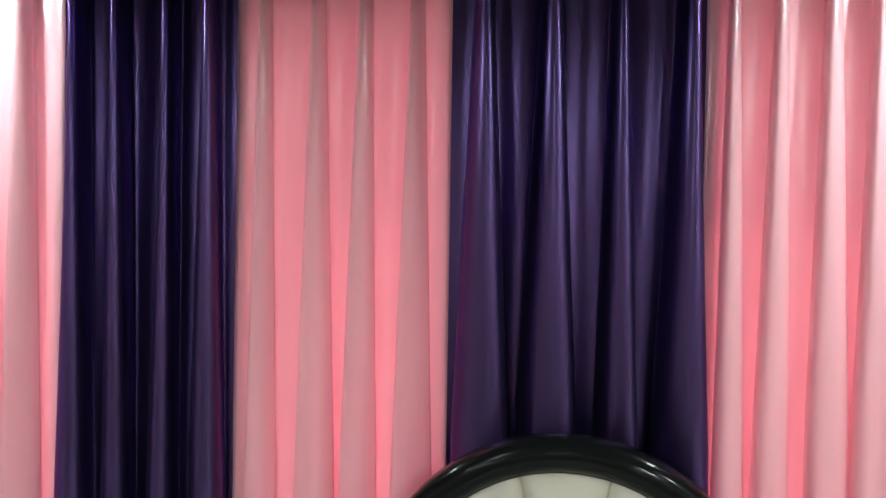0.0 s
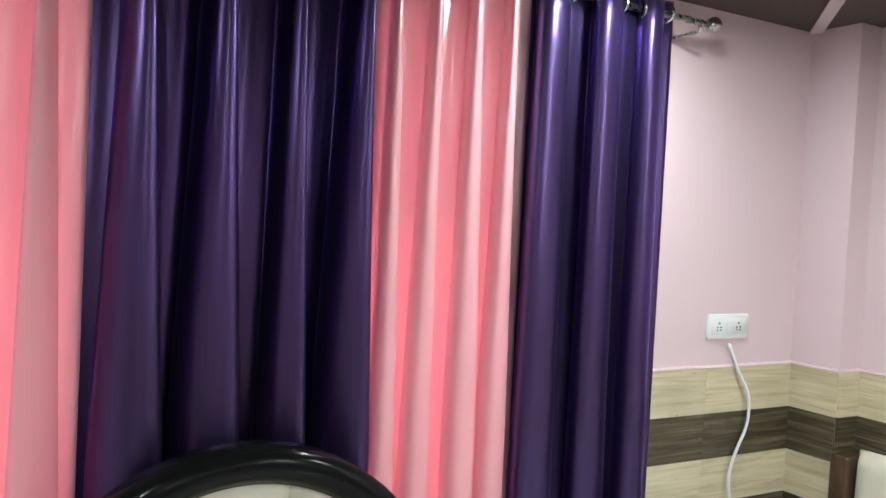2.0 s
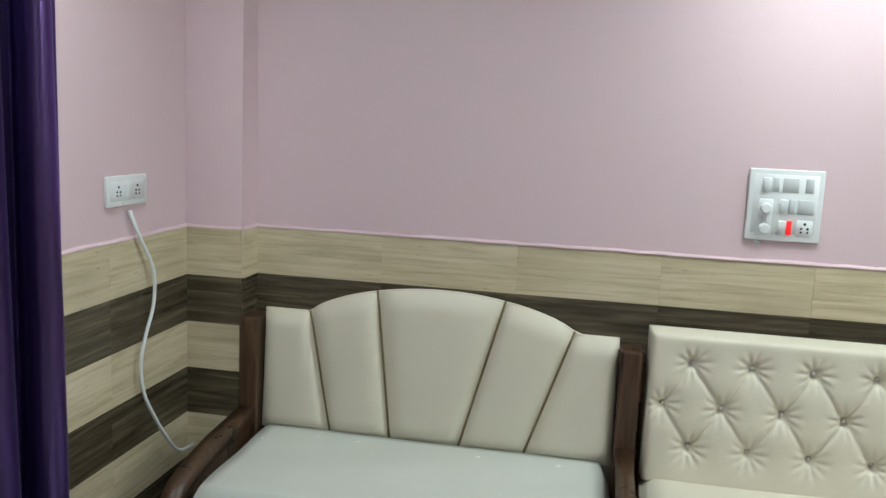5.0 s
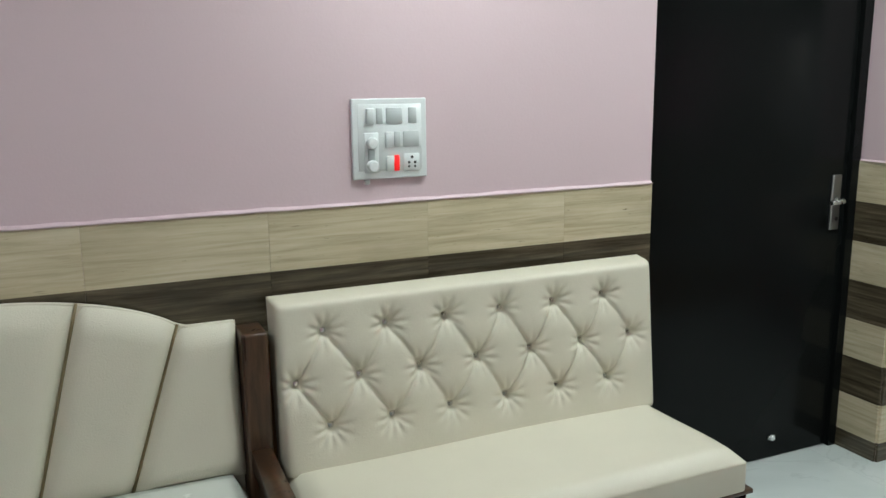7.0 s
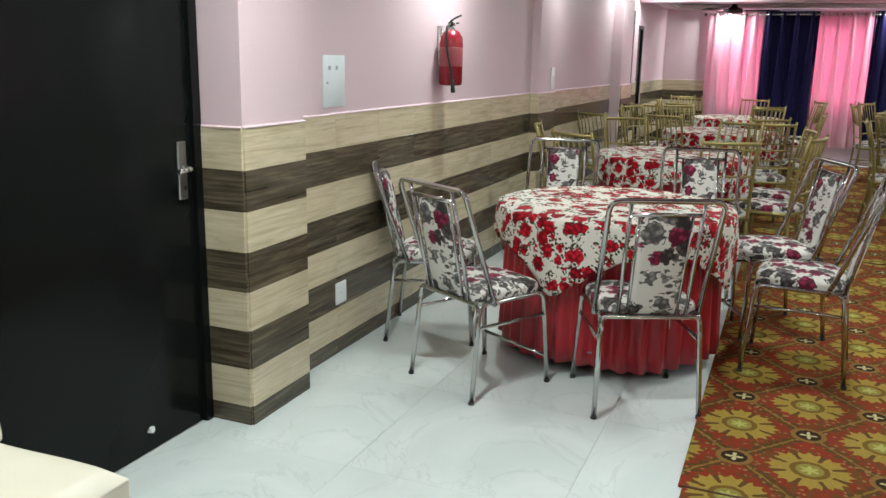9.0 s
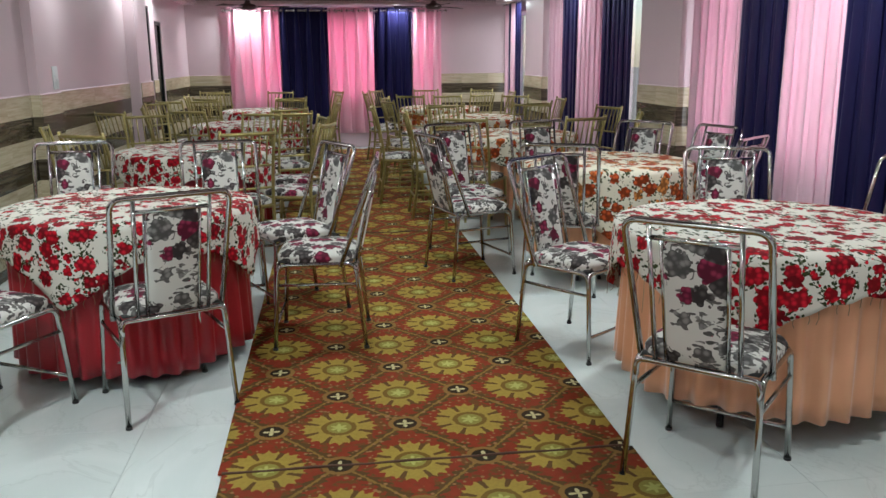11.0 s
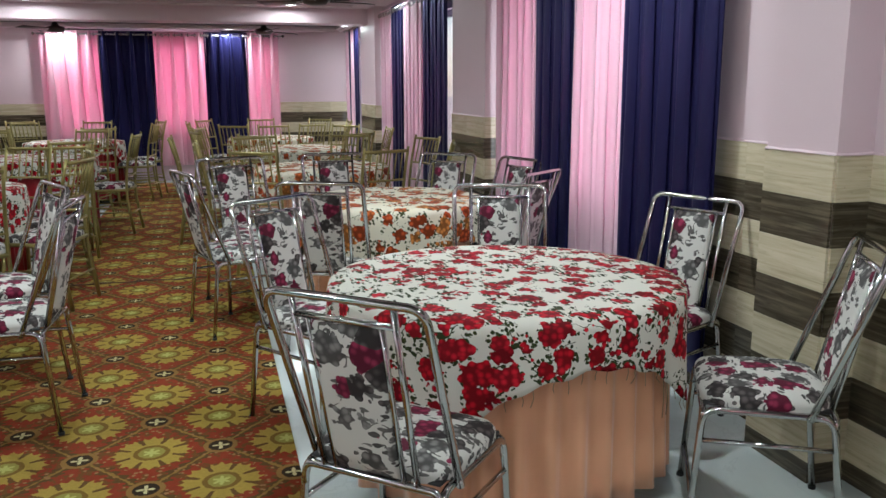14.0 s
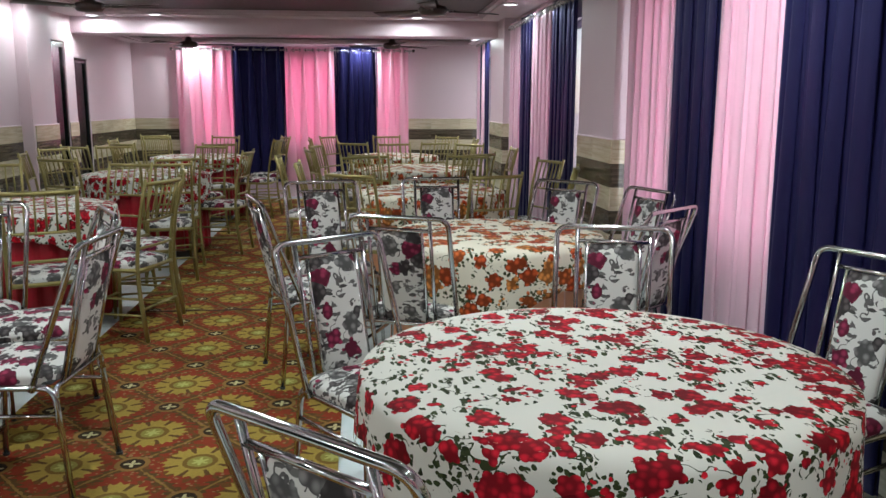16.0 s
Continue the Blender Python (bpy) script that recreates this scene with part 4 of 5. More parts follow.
def tufted_sofa(m):
    """The sofa bed: a diamond-tufted back with glass buttons and a flat seat. Local: faces -y, left end at x = 0."""
    top = thing("tufted_sofa", "cream leatherette sofa with a button-tufted back and flat seat", "sofa", "lounge sofas", m)
    W, z0, z1 = 1.17, 0.52, 0.985
    buttons = [(0.13 + 0.173 * i, 0.895) for i in range(6)] + [(0.05 + 0.173 * i, 0.765) for i in range(7)] + [(0.135 + 0.173 * i, 0.64) for i in range(6)]
    segs = []
    for i in range(6):
        t, lo = (0.13 + 0.173 * i, 0.895), (0.135 + 0.173 * i, 0.64)
        for a in (t, lo):
            segs += [(a, (0.05 + 0.173 * i, 0.765)), (a, (0.05 + 0.173 * (i + 1), 0.765))]

    def line_dist(x, z, a, b):
        ax, az, bx, bz = a[0], a[1], b[0], b[1]
        L = (bx - ax) ** 2 + (bz - az) ** 2
        t = max(0.0, min(1.0, ((x - ax) * (bx - ax) + (z - az) * (bz - az)) / L))
        return math.hypot(x - ax - t * (bx - ax), z - az - t * (bz - az)), t

    def f(u, v):
        x, z = W * u, z0 + (z1 - z0) * v
        e = (max(0.0, 1 - abs(2 * u - 1) ** 90)) ** 0.5 * (max(0.0, 1 - abs(2 * v - 1) ** 50)) ** 0.5
        y = 0.085 * e
        d = min(math.hypot(x - bx, z - bz) for bx, bz in buttons)
        y -= 0.020 * math.exp(-(d / 0.014) ** 2) + 0.016 * math.exp(-(d / 0.042) ** 2)
        g = min(line_dist(x, z, a, b)[0] for a, b in segs)
        y -= 0.007 * math.exp(-(g / 0.005) ** 2) + 0.003 * math.exp(-(g / 0.018) ** 2)
        bx, bz = min(buttons, key=lambda q: math.hypot(x - q[0], z - q[1]))
        ang = math.atan2(z - bz, x - bx)
        y += 0.0065 * (abs(math.sin(5 * ang + bx * 40)) - 0.5) * math.exp(-((d - 0.030) / 0.020) ** 2)
        return Vector((x, -0.035 - y - 0.05 * (1 - v), z))

    bk = grid(260, 104, f)
    part("back_cushion", bk, CREAM, top, "diamond-tufted cream back cushion")
    part("back_board", box(-0.005, W + 0.03, -0.045, -0.012, 0.3, 0.86, 0.003, 1), PLY, top, "bare plywood back board")
    for bx, bz in buttons:
        p = f(bx / W, (bz - z0) / (z1 - z0))
        b = bmesh.new()
        bmesh.ops.create_icosphere(b, subdivisions=1, radius=0.013)
        bmesh.ops.transform(b, matrix=Matrix.Diagonal((1, 0.6, 1, 1)), verts=b.verts)
        o = part("button", b, DIAMANTE, top, "cut-glass button")
        o.matrix_basis = pose(p.x, p.y - 0.009, p.z)

    def seat(u, v):
        e = (max(0.0, 1 - abs(2 * u - 1) ** 30)) ** 0.5 * (max(0.0, 1 - abs(2 * v - 1) ** 20)) ** 0.5
        return Vector((W * u, -0.09 - 0.46 * v, 0.505 + 0.038 * e + 0.003 * math.sin(8 * u + 3) * math.sin(6 * v)))

    sb = grid(30, 16, seat)
    box(0, W, -0.55, -0.09, 0.42, 0.507, 0.008, 2, bm=sb)
    part("seat_cushion", sb, CREAM, top)
    part("seat_base", box(0.0, W + 0.03, -0.53, -0.05, 0.05, 0.405, 0.006, 1), BLACK_GLOSS, top, "black laminate base")
    part("base_rail", box(-0.005, W + 0.035, -0.545, -0.05, 0.405, 0.42, 0.003, 1), SOFA_WOOD, top)
    for x in (0.06, W - 0.06):
        for y in (-0.48, -0.1):
            part("foot", box(x - 0.03, x + 0.03, y - 0.03, y + 0.03, 0, 0.05), BLACK_GLOSS, top)
    return top


tufted_sofa(pose(0.845, N_SOFA - 0.012, 0))


# ---------------------------------------------------------------- wall fittings
def big_switchboard(m):
    """A square plate with three rows of modules. Local: faces -y, centre at the origin."""
    top = thing("switchboard", "large white switch plate with a lit red switch and a socket", "switchboard", "", m)
    part("plate", box(-0.107, 0.107, -0.012, 0, -0.108, 0.108, 0.004, 2), WHITE_PLASTIC, top)
    part("inner_frame", box(-0.092, 0.092, -0.0135, -0.004, -0.085, 0.093, 0.002, 1), WHITE_PLASTIC, top)
    row = {"t": 0.062, "m": -0.002, "b": -0.066}
    for x, r, w in ((-0.03, "t", 0.018), (0.012, "t", 0.046), (0.065, "t", 0.024), (0.02, "m", 0.018), (0.06, "m", 0.046)):
        part("blank_cover", box(x - w / 2, x + w / 2, -0.0165, -0.01, row[r] - 0.021, row[r] + 0.021, 0.0015, 1), GREY_PLASTIC, top)
    for x, r in ((-0.058, "t"), (-0.004, "m"), (-0.004, "b")):
        k = box(-0.011, 0.011, -0.009, 0.003, -0.021, 0.021, 0.0015, 1)
        o = part("rocker_switch", k, WHITE_PLASTIC, top)
        o.matrix_basis = pose(x, -0.014, row[r], 9, 0, 0)
    part("rocker_switch", box(0.010, 0.024, -0.019, -0.01, -0.087, -0.045, 0.0015, 1), RED_PLASTIC, top, "lit red rocker switch")
    part("regulator_plate", box(-0.075, -0.034, -0.016, -0.01, -0.09, 0.018, 0.002, 1), WHITE_PLASTIC, top)
    for z in (-0.01, -0.072):
        part("fan_regulator", lathe([(0.017, 0), (0.016, 0.012), (0.012, 0.017)], 18), WHITE_PLASTIC, top).matrix_basis = pose(-0.054, -0.015, z, 90, 0, 0)
    part("regulator_cover", box(-0.066, -0.046, -0.018, -0.012, -0.058, -0.026, 0.002, 1), GREY_PLASTIC, top)
    sock = part("socket", box(0.038, 0.084, -0.0165, -0.01, -0.09, -0.042, 0.002, 1), WHITE_PLASTIC, top)
    for x, z, r in ((0.061, -0.052, 0.0042), (0.052, -0.066, 0.0036), (0.070, -0.066, 0.0036), (0.052, -0.077, 0.0032), (0.070, -0.077, 0.0032)):
        part("socket_hole", lathe([(r, 0), (r, 0.003)], 10), DARK_HOLE, sock).matrix_basis = pose(x, -0.0145, z, 90, 0, 0)
    part("fixing_tab", box(-0.075, -0.06, -0.012, 0, -0.122, -0.107, 0.003, 1), GREY_PLASTIC, top)
    return top


big_switchboard(pose(1.212, N_SOFA, 1.376))


def small_switchboard(m, label, half=0.075):
    top = thing("socket_plate", label, "socket", "", m)
    part("plate", box(-half, half, -0.011, 0, -0.044, 0.044, 0.004, 2), WHITE_PLASTIC, top)
    part("inner_frame", box(0.013 - half, half - 0.013, -0.0125, -0.005, -0.028, 0.028, 0.002, 1), WHITE_PLASTIC, top)
    part("rocker_switch", box(-0.012, 0.012, -0.017, -0.01, -0.022, 0.022, 0.002, 1), WHITE_PLASTIC, top)
    for cx in (-0.48 * half, 0.48 * half):
        for x, z, r in ((0, 0.012, 0.0036), (-0.008, -0.002, 0.003), (0.008, -0.002, 0.003), (-0.008, -0.012, 0.0028), (0.008, -0.012, 0.0028)):
            part("socket_hole", lathe([(r, 0), (r, 0.003)], 10), DARK_HOLE, top).matrix_basis = pose(cx + x, -0.011, z, 90, 0, 0)
    return top


small_switchboard(pose(WEST, 2.468, 1.345, 0, 0, 90), "small white twin socket plate above the dado", 0.1)
small_switchboard(pose(3.25, S_WALL, 1.295, 0, 0, 180), "white twin socket plate on the pink wall", 0.105)
cable_pts = fillet([(WEST + 0.012, 2.475, 1.285), (WEST + 0.03, 2.50, 1.20), (WEST + 0.035, 2.57, 1.10), (WEST + 0.03, 2.575, 0.99), (WEST + 0.03, 2.52, 0.90), (WEST + 0.03, 2.49, 0.82), (WEST + 0.035, 2.50, 0.72), (WEST + 0.05, 2.58, 0.58), (WEST + 0.06, 2.66, 0.48), (WEST + 0.06, 2.76, 0.47)], 0.06, 6)
tagged(part("cable", tube(cable_pts, 0.0055, 8), WHITE_PLASTIC), "white power cable hanging loosely below the socket", "cable")
small = thing("blank_plate", "small white switch plate on the pink pilaster", "cover plate", "", pose(7.75, N_HALL - 0.07, 1.32))
part("plate", box(-0.06, 0.06, -0.01, 0, -0.09, 0.09, 0.003, 2), WHITE_PLASTIC, small)
part("rocker_switch", box(-0.012, 0.012, -0.015, -0.008, -0.025, 0.025, 0.002, 1), WHITE_PLASTIC, small)
stop = thing("door_stop", "small white door stop at the foot of the black door", "door stop", "", pose(2.91, N_DOOR - 0.002, 0.09))
part("pad", lathe([(0.013, 0), (0.013, 0.010), (0.008, 0.014)], 16), WHITE_PLASTIC, stop).matrix_basis = pose(0, 0, 0, 90, 0, 0)
part("base", box(-0.018, 0.018, -0.004, 0.002, -0.009, 0.009, 0.002, 1), STEEL, stop)
blank = thing("blank_plate", "small white blanking plate low on the tiles", "cover plate", "", pose(4.17, N_HALL - 0.01, 0.315))
part("plate", box(-0.05, 0.05, -0.008, 0, -0.055, 0.055, 0.003, 2), WHITE_PLASTIC, blank)
part("screw", lathe([(0.004, 0), (0.003, 0.002)], 8), STEEL, blank).matrix_basis = pose(0, -0.008, 0, 90, 0, 0)

notice = thing("notice_board", "pale laminated notice with two small grey marks", "notice", "", pose(4.14, N_HALL, 1.355))
part("sheet", box(-0.10, 0.10, -0.008, 0, -0.12, 0.12, 0.002, 1), PAPER, notice)
for x in (-0.045, 0.02):
    part("print_mark", box(x - 0.010, x + 0.010, -0.0095, -0.007, 0.052, 0.072), INK, notice)
part("print_mark", box(-0.075, -0.06, -0.0095, -0.007, -0.012, 0.0), INK, notice)


def extinguisher(m):
    """A wall-hung extinguisher. Local: axis along z, base at z = 0."""
    top = thing("fire_extinguisher", "red fire extinguisher with a black hose on the wall", "extinguisher", "", m)
    part("cylinder", lathe([(0.05, 0), (0.085, 0.006), (0.092, 0.03), (0.092, 0.33), (0.086, 0.375), (0.06, 0.415), (0.03, 0.432)], 28), RED_PAINT, top)
    part("label_band", lathe([(0.0925, 0.15), (0.0932, 0.155), (0.0932, 0.29), (0.0925, 0.295)], 28), plain("label_print", (0.30, 0.06, 0.07), 0.4, vary=0.5, scale=60), top, "printed label band")
    part("neck", lathe([(0.03, 0.43), (0.024, 0.44), (0.022, 0.475)], 16), STEEL, top)
    part("valve", box(-0.03, 0.03, -0.02, 0.02, 0.46, 0.49, 0.006, 2), RUBBER, top)
    part("lever", tube(fillet([(-0.02, 0, 0.495), (0.04, -0.01, 0.52), (0.12, -0.03, 0.545)], 0.03), 0.008, 8), RUBBER, top)
    part("lower_lever", tube([(0.0, 0, 0.475), (0.10, -0.02, 0.485)], 0.007, 8), RUBBER, top)
    part("gauge", lathe([(0.016, 0), (0.016, 0.01)], 14), STEEL, top).matrix_basis = pose(0, -0.02, 0.475, 90, 0, 0)
    part("hose", tube(fillet([(-0.02, 0, 0.475), (-0.10, 0.0, 0.45), (-0.125, -0.01, 0.30), (-0.10, -0.04, 0.12), (-0.085, -0.05, 0.02)], 0.08, 8), 0.010, 8), RUBBER, top)
    part("nozzle", tube([(-0.09, -0.05, 0.05), (-0.07, -0.05, -0.05)], 0.013, 8, r_end=0.02), RUBBER, top)
    part("bracket", box(-0.03, 0.03, 0.085, 0.11, 0.15, 0.46, 0.003, 1), STEEL, top)
    return top


ext = extinguisher(pose(5.40, N_HALL - 0.084, 1.31))
ext.scale = (0.76, 0.76, 0.76)


# ---------------------------------------------------------------- chairs
def steel_chair():
    """A tube stool frame, a hoop that rises from the side rails and a padded panel between two pairs of bars. Local: faces +y."""
    top = thing("banquet_chair", "chrome tube banquet chair with rose-print seat and back pad", "chair", "steel banquet chairs")
    R, SZ = 0.0115, 0.438

    def at(x, y, z):
        return Vector((x, y, z))

    for s in (-1, 1):
        x = s * 0.208
        part("side_frame", tube(fillet([at(x * 1.08, 0.210, 0), at(x, 0.180, SZ), at(x, -0.205, SZ), at(x * 1.08, -0.25, 0)], 0.05, 6), R, 10), CHROME, top)
        part("side_stretcher", tube([at(x * 1.02, 0.187, 0.335), at(x * 1.02, -0.216, 0.335)], 0.0085, 8), CHROME, top)
        part("rubber_foot", tube([at(x * 1.08, 0.2105, 0), at(x * 1.079, 0.2095, 0.012)], 0.0138, 10), RUBBER, top)
        part("rubber_foot", tube([at(x * 1.08, -0.2505, 0), at(x * 1.079, -0.2495, 0.012)], 0.0138, 10), RUBBER, top)
    part("rear_rail", tube(fillet([at(-0.208, -0.212, SZ - 0.06), at(-0.206, -0.208, SZ), at(0.206, -0.208, SZ), at(0.208, -0.212, SZ - 0.06)], 0.035, 5), R * 0.95, 10), CHROME, top)
    part("front_rail", tube(fillet([at(-0.208, 0.184, SZ - 0.06), at(-0.206, 0.18, SZ), at(0.206, 0.18, SZ), at(0.208, 0.184, SZ - 0.06)], 0.035, 5), R * 0.95, 10), CHROME, top)
    part("front_stretcher", tube([at(-0.220, 0.201, 0.13), at(0.220, 0.201, 0.13)], 0.0085, 8), CHROME, top)

    HZ, HY = 0.944, -0.324

    def hoop(x, z):
        q = (z - 0.44) / (HZ - 0.44)
        return Vector((x, -0.135 + (HY + 0.135) * q, z))

    def panel(x, z):
        q = (z - 0.44) / (HZ - 0.44)
        return Vector((x * (1 + 0.03 * q), -0.208 + (HY + 0.208) * q, z))

    part("back_hoop", tube(fillet([hoop(-0.224, 0.43), hoop(-0.23, HZ), hoop(0.23, HZ), hoop(0.224, 0.43)], 0.05, 7), R, 10), CHROME, top)
    part("back_rail", tube([panel(-0.142, 0.888), panel(0.142, 0.888)], 0.009, 8), CHROME, top)
    for s in (-1, 1):
        part("outer_bar", tube([panel(s * 0.142, 0.44), panel(s * 0.142, HZ)], 0.009, 8), CHROME, top)
        part("pad_bar", tube([panel(s * 0.103, 0.44), panel(s * 0.103, 0.888)], 0.008, 8), CHROME, top)
        part("hoop_bolt", lathe([(0.011, 0), (0.011, 0.006), (0.006, 0.009)], 10), CHROME, top).matrix_basis = Matrix.Translation(hoop(s * 0.226, 0.452)) @ pose(0, 0, 0, 0, 90 * s, 0)

    def pad(u, v):
        a = 2 * math.pi * u
        c, q = math.cos(a), math.sin(a)
        x = 0.097 * math.copysign(abs(c) ** 0.35, c)
        th = 0.019 * math.copysign(abs(q) ** 0.6, q)
        e = (max(0.0, 1 - abs(2 * v - 1) ** 14)) ** 0.5
        p = panel(x * (0.95 + 0.05 * e), 0.455 + 0.424 * v)
        return p + Vector((0, 0.97, 0.22)) * th * (0.15 + 0.85 * e)

    part("backrest_pad", grid(24, 12, pad, closed_u=True), CHAIR_CLOTH, top)

    def seat(u, v):
        a = 2 * math.pi * u
        c, q = math.cos(a), math.sin(a)
        r = min(1.0, v * 1.6) if v < 0.625 else 1.0
        h = (1 - max(0.0, (v - 0.0) / 0.625) ** 5) if v < 0.625 else -(v - 0.625) / 0.375
        sx = 0.212 * math.copysign(abs(c) ** 0.4, c) * r
        sy = 0.2 * math.copysign(abs(q) ** 0.4, q) * r - 0.008
        z = 0.480 + (0.028 if h >= 0 else 0.03) * h
        return Vector((sx, sy, z))

    part("seat_pad", grid(28, 10, seat, closed_u=True), CHAIR_CLOTH, top)
    part("seat_board", box(-0.2, 0.2, -0.195, 0.178, 0.446, 0.458, 0.005, 1), RUBBER, top)
    return top


def gold_chair():
    """A ballroom chair with spindles. Local: faces +y."""
    top = thing("gold_chair", "gold painted spindle-back ballroom chair with a rose-print cushion", "chair", "gold ballroom chairs")
    for s in (-1, 1):
        x = s * 0.185
        part("front_leg", tube([(x * 1.05, 0.205, 0), (x, 0.19, 0.44)], 0.011, 8, r_end=0.015), GOLD, top)
        pts = [(x * 1.06, -0.235, 0), (x, -0.19, 0.30), (x, -0.185, 0.48), (x, -0.22, 0.75), (x * 1.03, -0.28, 0.985)]
        part("back_post", tube(fillet(pts, 0.1, 4), 0.014, 8, r_end=0.011), GOLD, top)
        for z in (0.16, 0.26):
            part("side_stretcher", tube([(x * 1.03, 0.2, z), (x * 1.03, -0.21, z)], 0.008, 6), GOLD, top)
        part("seat_rail", tube([(x, 0.19, 0.435), (x, -0.19, 0.435)], 0.014, 8), GOLD, top)
    for y, z in ((0.2, 0.2), (-0.212, 0.2)):
        part("cross_stretcher", tube([(-0.19, y, z), (0.19, y, z)], 0.008, 6), GOLD, top)
    for y in (0.19, -0.19):
        part("seat_rail", tube([(-0.185, y, 0.435), (0.185, y, 0.435)], 0.014, 8), GOLD, top)

    def by(z):
        return -0.185 - max(0.0, z - 0.48) * 0.125 - max(0.0, z - 0.72) * 0.14

    for z, r in ((0.57, 0.009), (0.73, 0.009), (0.955, 0.013)):
        part("back_rail", tube([(x, by(z) - 0.018 * (1 - (x / 0.19) ** 2), z) for x in (-0.19, -0.12, -0.06, 0, 0.06, 0.12, 0.19)], r, 8), GOLD, top)
    for i in range(6):
        x = -0.135 + 0.054 * i
        b = 0.018 * (1 - (x / 0.19) ** 2)
        part("spindle", tube([(x, by(0.73) - b, 0.73), (x, by(0.955) - b, 0.955)], 0.006, 6), GOLD, top)

    def seat(u, v):
        a = 2 * math.pi * u
        c, q = math.cos(a), math.sin(a)
        r = min(1.0, v * 1.6) if v < 0.625 else 1.0
        h = (1 - max(0.0, v / 0.625) ** 5) if v < 0.625 else -(v - 0.625) / 0.375
        return Vector((0.20 * math.copysign(abs(c) ** 0.45, c) * r, 0.20 * math.copysign(abs(q) ** 0.45, q) * r, 0.475 + (0.022 if h > 0 else 0.026) * h))

    part("seat_cushion", grid(24, 8, seat, closed_u=True), CHAIR_CLOTH, top)
    return top


def face(x, y, tx, ty, extra=0):
    """A pose at (x, y) that faces the point (tx, ty)."""
    return pose(x, y, 0.012 if (-0.2 < y < 1.25 and x > 1.9) else 0, 0, 0, math.degrees(math.atan2(ty - y, tx - x)) - 90 + extra)


# ---------------------------------------------------------------- tables
def banquet_table(x, y, r, cloth, skirt, skirt_word, cloth_word, turn, half, seed, hem):
    rnd = random.Random(seed)
    H = 0.765
    tb = thing("round_table", "round banquet table under a cloth and a pleated skirt", "table", "banquet tables", pose(x, y, 0))
    part("tabletop", lathe([(r - 0.02, H - 0.03), (r - 0.012, H - 0.025), (r - 0.012, H - 0.007), (r - 0.02, H - 0.004)], 40), PLY, tb)
    for i in range(4):
        a = math.pi / 4 + i * math.pi / 2
        part("leg", tube([(0.42 * math.cos(a) * r / 0.6, 0.42 * math.sin(a) * r / 0.6, 0), (0.34 * math.cos(a), 0.34 * math.sin(a), H - 0.03)], 0.014, 8), RUBBER, tb)
    n = 34
    ph = [rnd.uniform(0, 6.28) for _ in range(4)]

    def sk(u, v):
        a = 2 * math.pi * u
        d = 1 - v
        rr = r - 0.05 + 0.012 * d + (0.006 + 0.016 * d) * math.sin(n * a + 1.1 * math.sin(3 * a + ph[0]) + ph[1]) + 0.006 * d * math.sin(7 * a + ph[2])
        return Vector((rr * math.cos(a), rr * math.sin(a), hem + 0.010 * math.sin(5 * a + ph[3]) * d + (H - 0.025 - hem) * v))

    st = thing("table_skirt", skirt_word, "table skirt", "table skirts", pose(x, y, 0))
    o = part("fabric", grid(n * 8, 8, sk, closed_u=True), skirt, st)
    o.modifiers.new("thick", "SOLIDIFY").thickness = 0.0015

    tr = radians(turn)

    def cl(u, v):
        a = 2 * math.pi * u
        ca, sa = math.cos(a - tr), math.sin(a - tr)
        p = 7.5
        reach = half / (abs(ca) ** p + abs(sa) ** p) ** (1 / p)
        drop = max(0.10, reach - r)
        if v < 0.5:
            q = v / 0.5
            return Vector((r * q * math.cos(a), r * q * math.sin(a), H + 0.002 - 0.012 * max(0, q - 0.93) / 0.07))
        q = (v - 0.5) / 0.5
        wave = math.sin(13 * a + ph[2]) * 0.6 + math.sin(22 * a + ph[0]) * 0.4
        rr = r + 0.006 + 0.014 * q ** 0.5 + 0.018 * q * wave * min(1, drop / 0.3)
        return Vector((rr * math.cos(a), rr * math.sin(a), H - 0.01 - drop * q - 0.006 * q * math.sin(31 * a)))

    tc = thing("tablecloth", cloth_word, "tablecloth", "tablecloths", pose(x, y, 0))
    o = part("fabric", grid(168, 20, cl, closed_u=True), cloth, tc)
    o.modifiers.new("thick", "SOLIDIFY").thickness = 0.0015
    return cl, tc


def fringe(cl, tc, every=2, count=168):
    rnd = random.Random(5)
    bm = bmesh.new()
    for i in range(0, count, every):
        p = cl((i + rnd.random()) / count, 1.0)
        ln = rnd.uniform(0.025, 0.055) if rnd.random() < 0.9 else rnd.uniform(0.07, 0.13)
        tube([p, p + Vector((rnd.uniform(-0.006, 0.006), rnd.uniform(-0.006, 0.006), -ln * 0.5)), p + Vector((rnd.uniform(-0.01, 0.01), rnd.uniform(-0.01, 0.01), -ln))], 0.0012, 4, bm=bm)
    tagged(part("fringe", bm, PIPING, tc, "loose brown threads along the hem"), kind="stuff")


rw, ow = "white tablecloth printed with red roses", "cream tablecloth printed with orange roses"
ps, rs = "pleated peach satin table skirt", "pleated red satin table skirt"
SOUTH = [(3.9, -0.97), (6.12, -1.03), (8.3, -0.88), (10.55, -0.86), (12.7, -0.75)]
NORTH = [(4.88, 1.84), (7.45, 1.90), (10.05, 1.74), (12.6, 1.72)]
for i, (x, y) in enumerate(SOUTH):
    cl, tc = banquet_table(x, y, 0.625 if i == 0 else 0.57, RED_CLOTH if i == 0 else ORANGE_CLOTH, PEACH, ps, rw if i == 0 else ow, (6, 30, 50, 8, 25)[i], 0.765, 40 + i, 0.13)
    if i == 0:
        fringe(cl, tc)
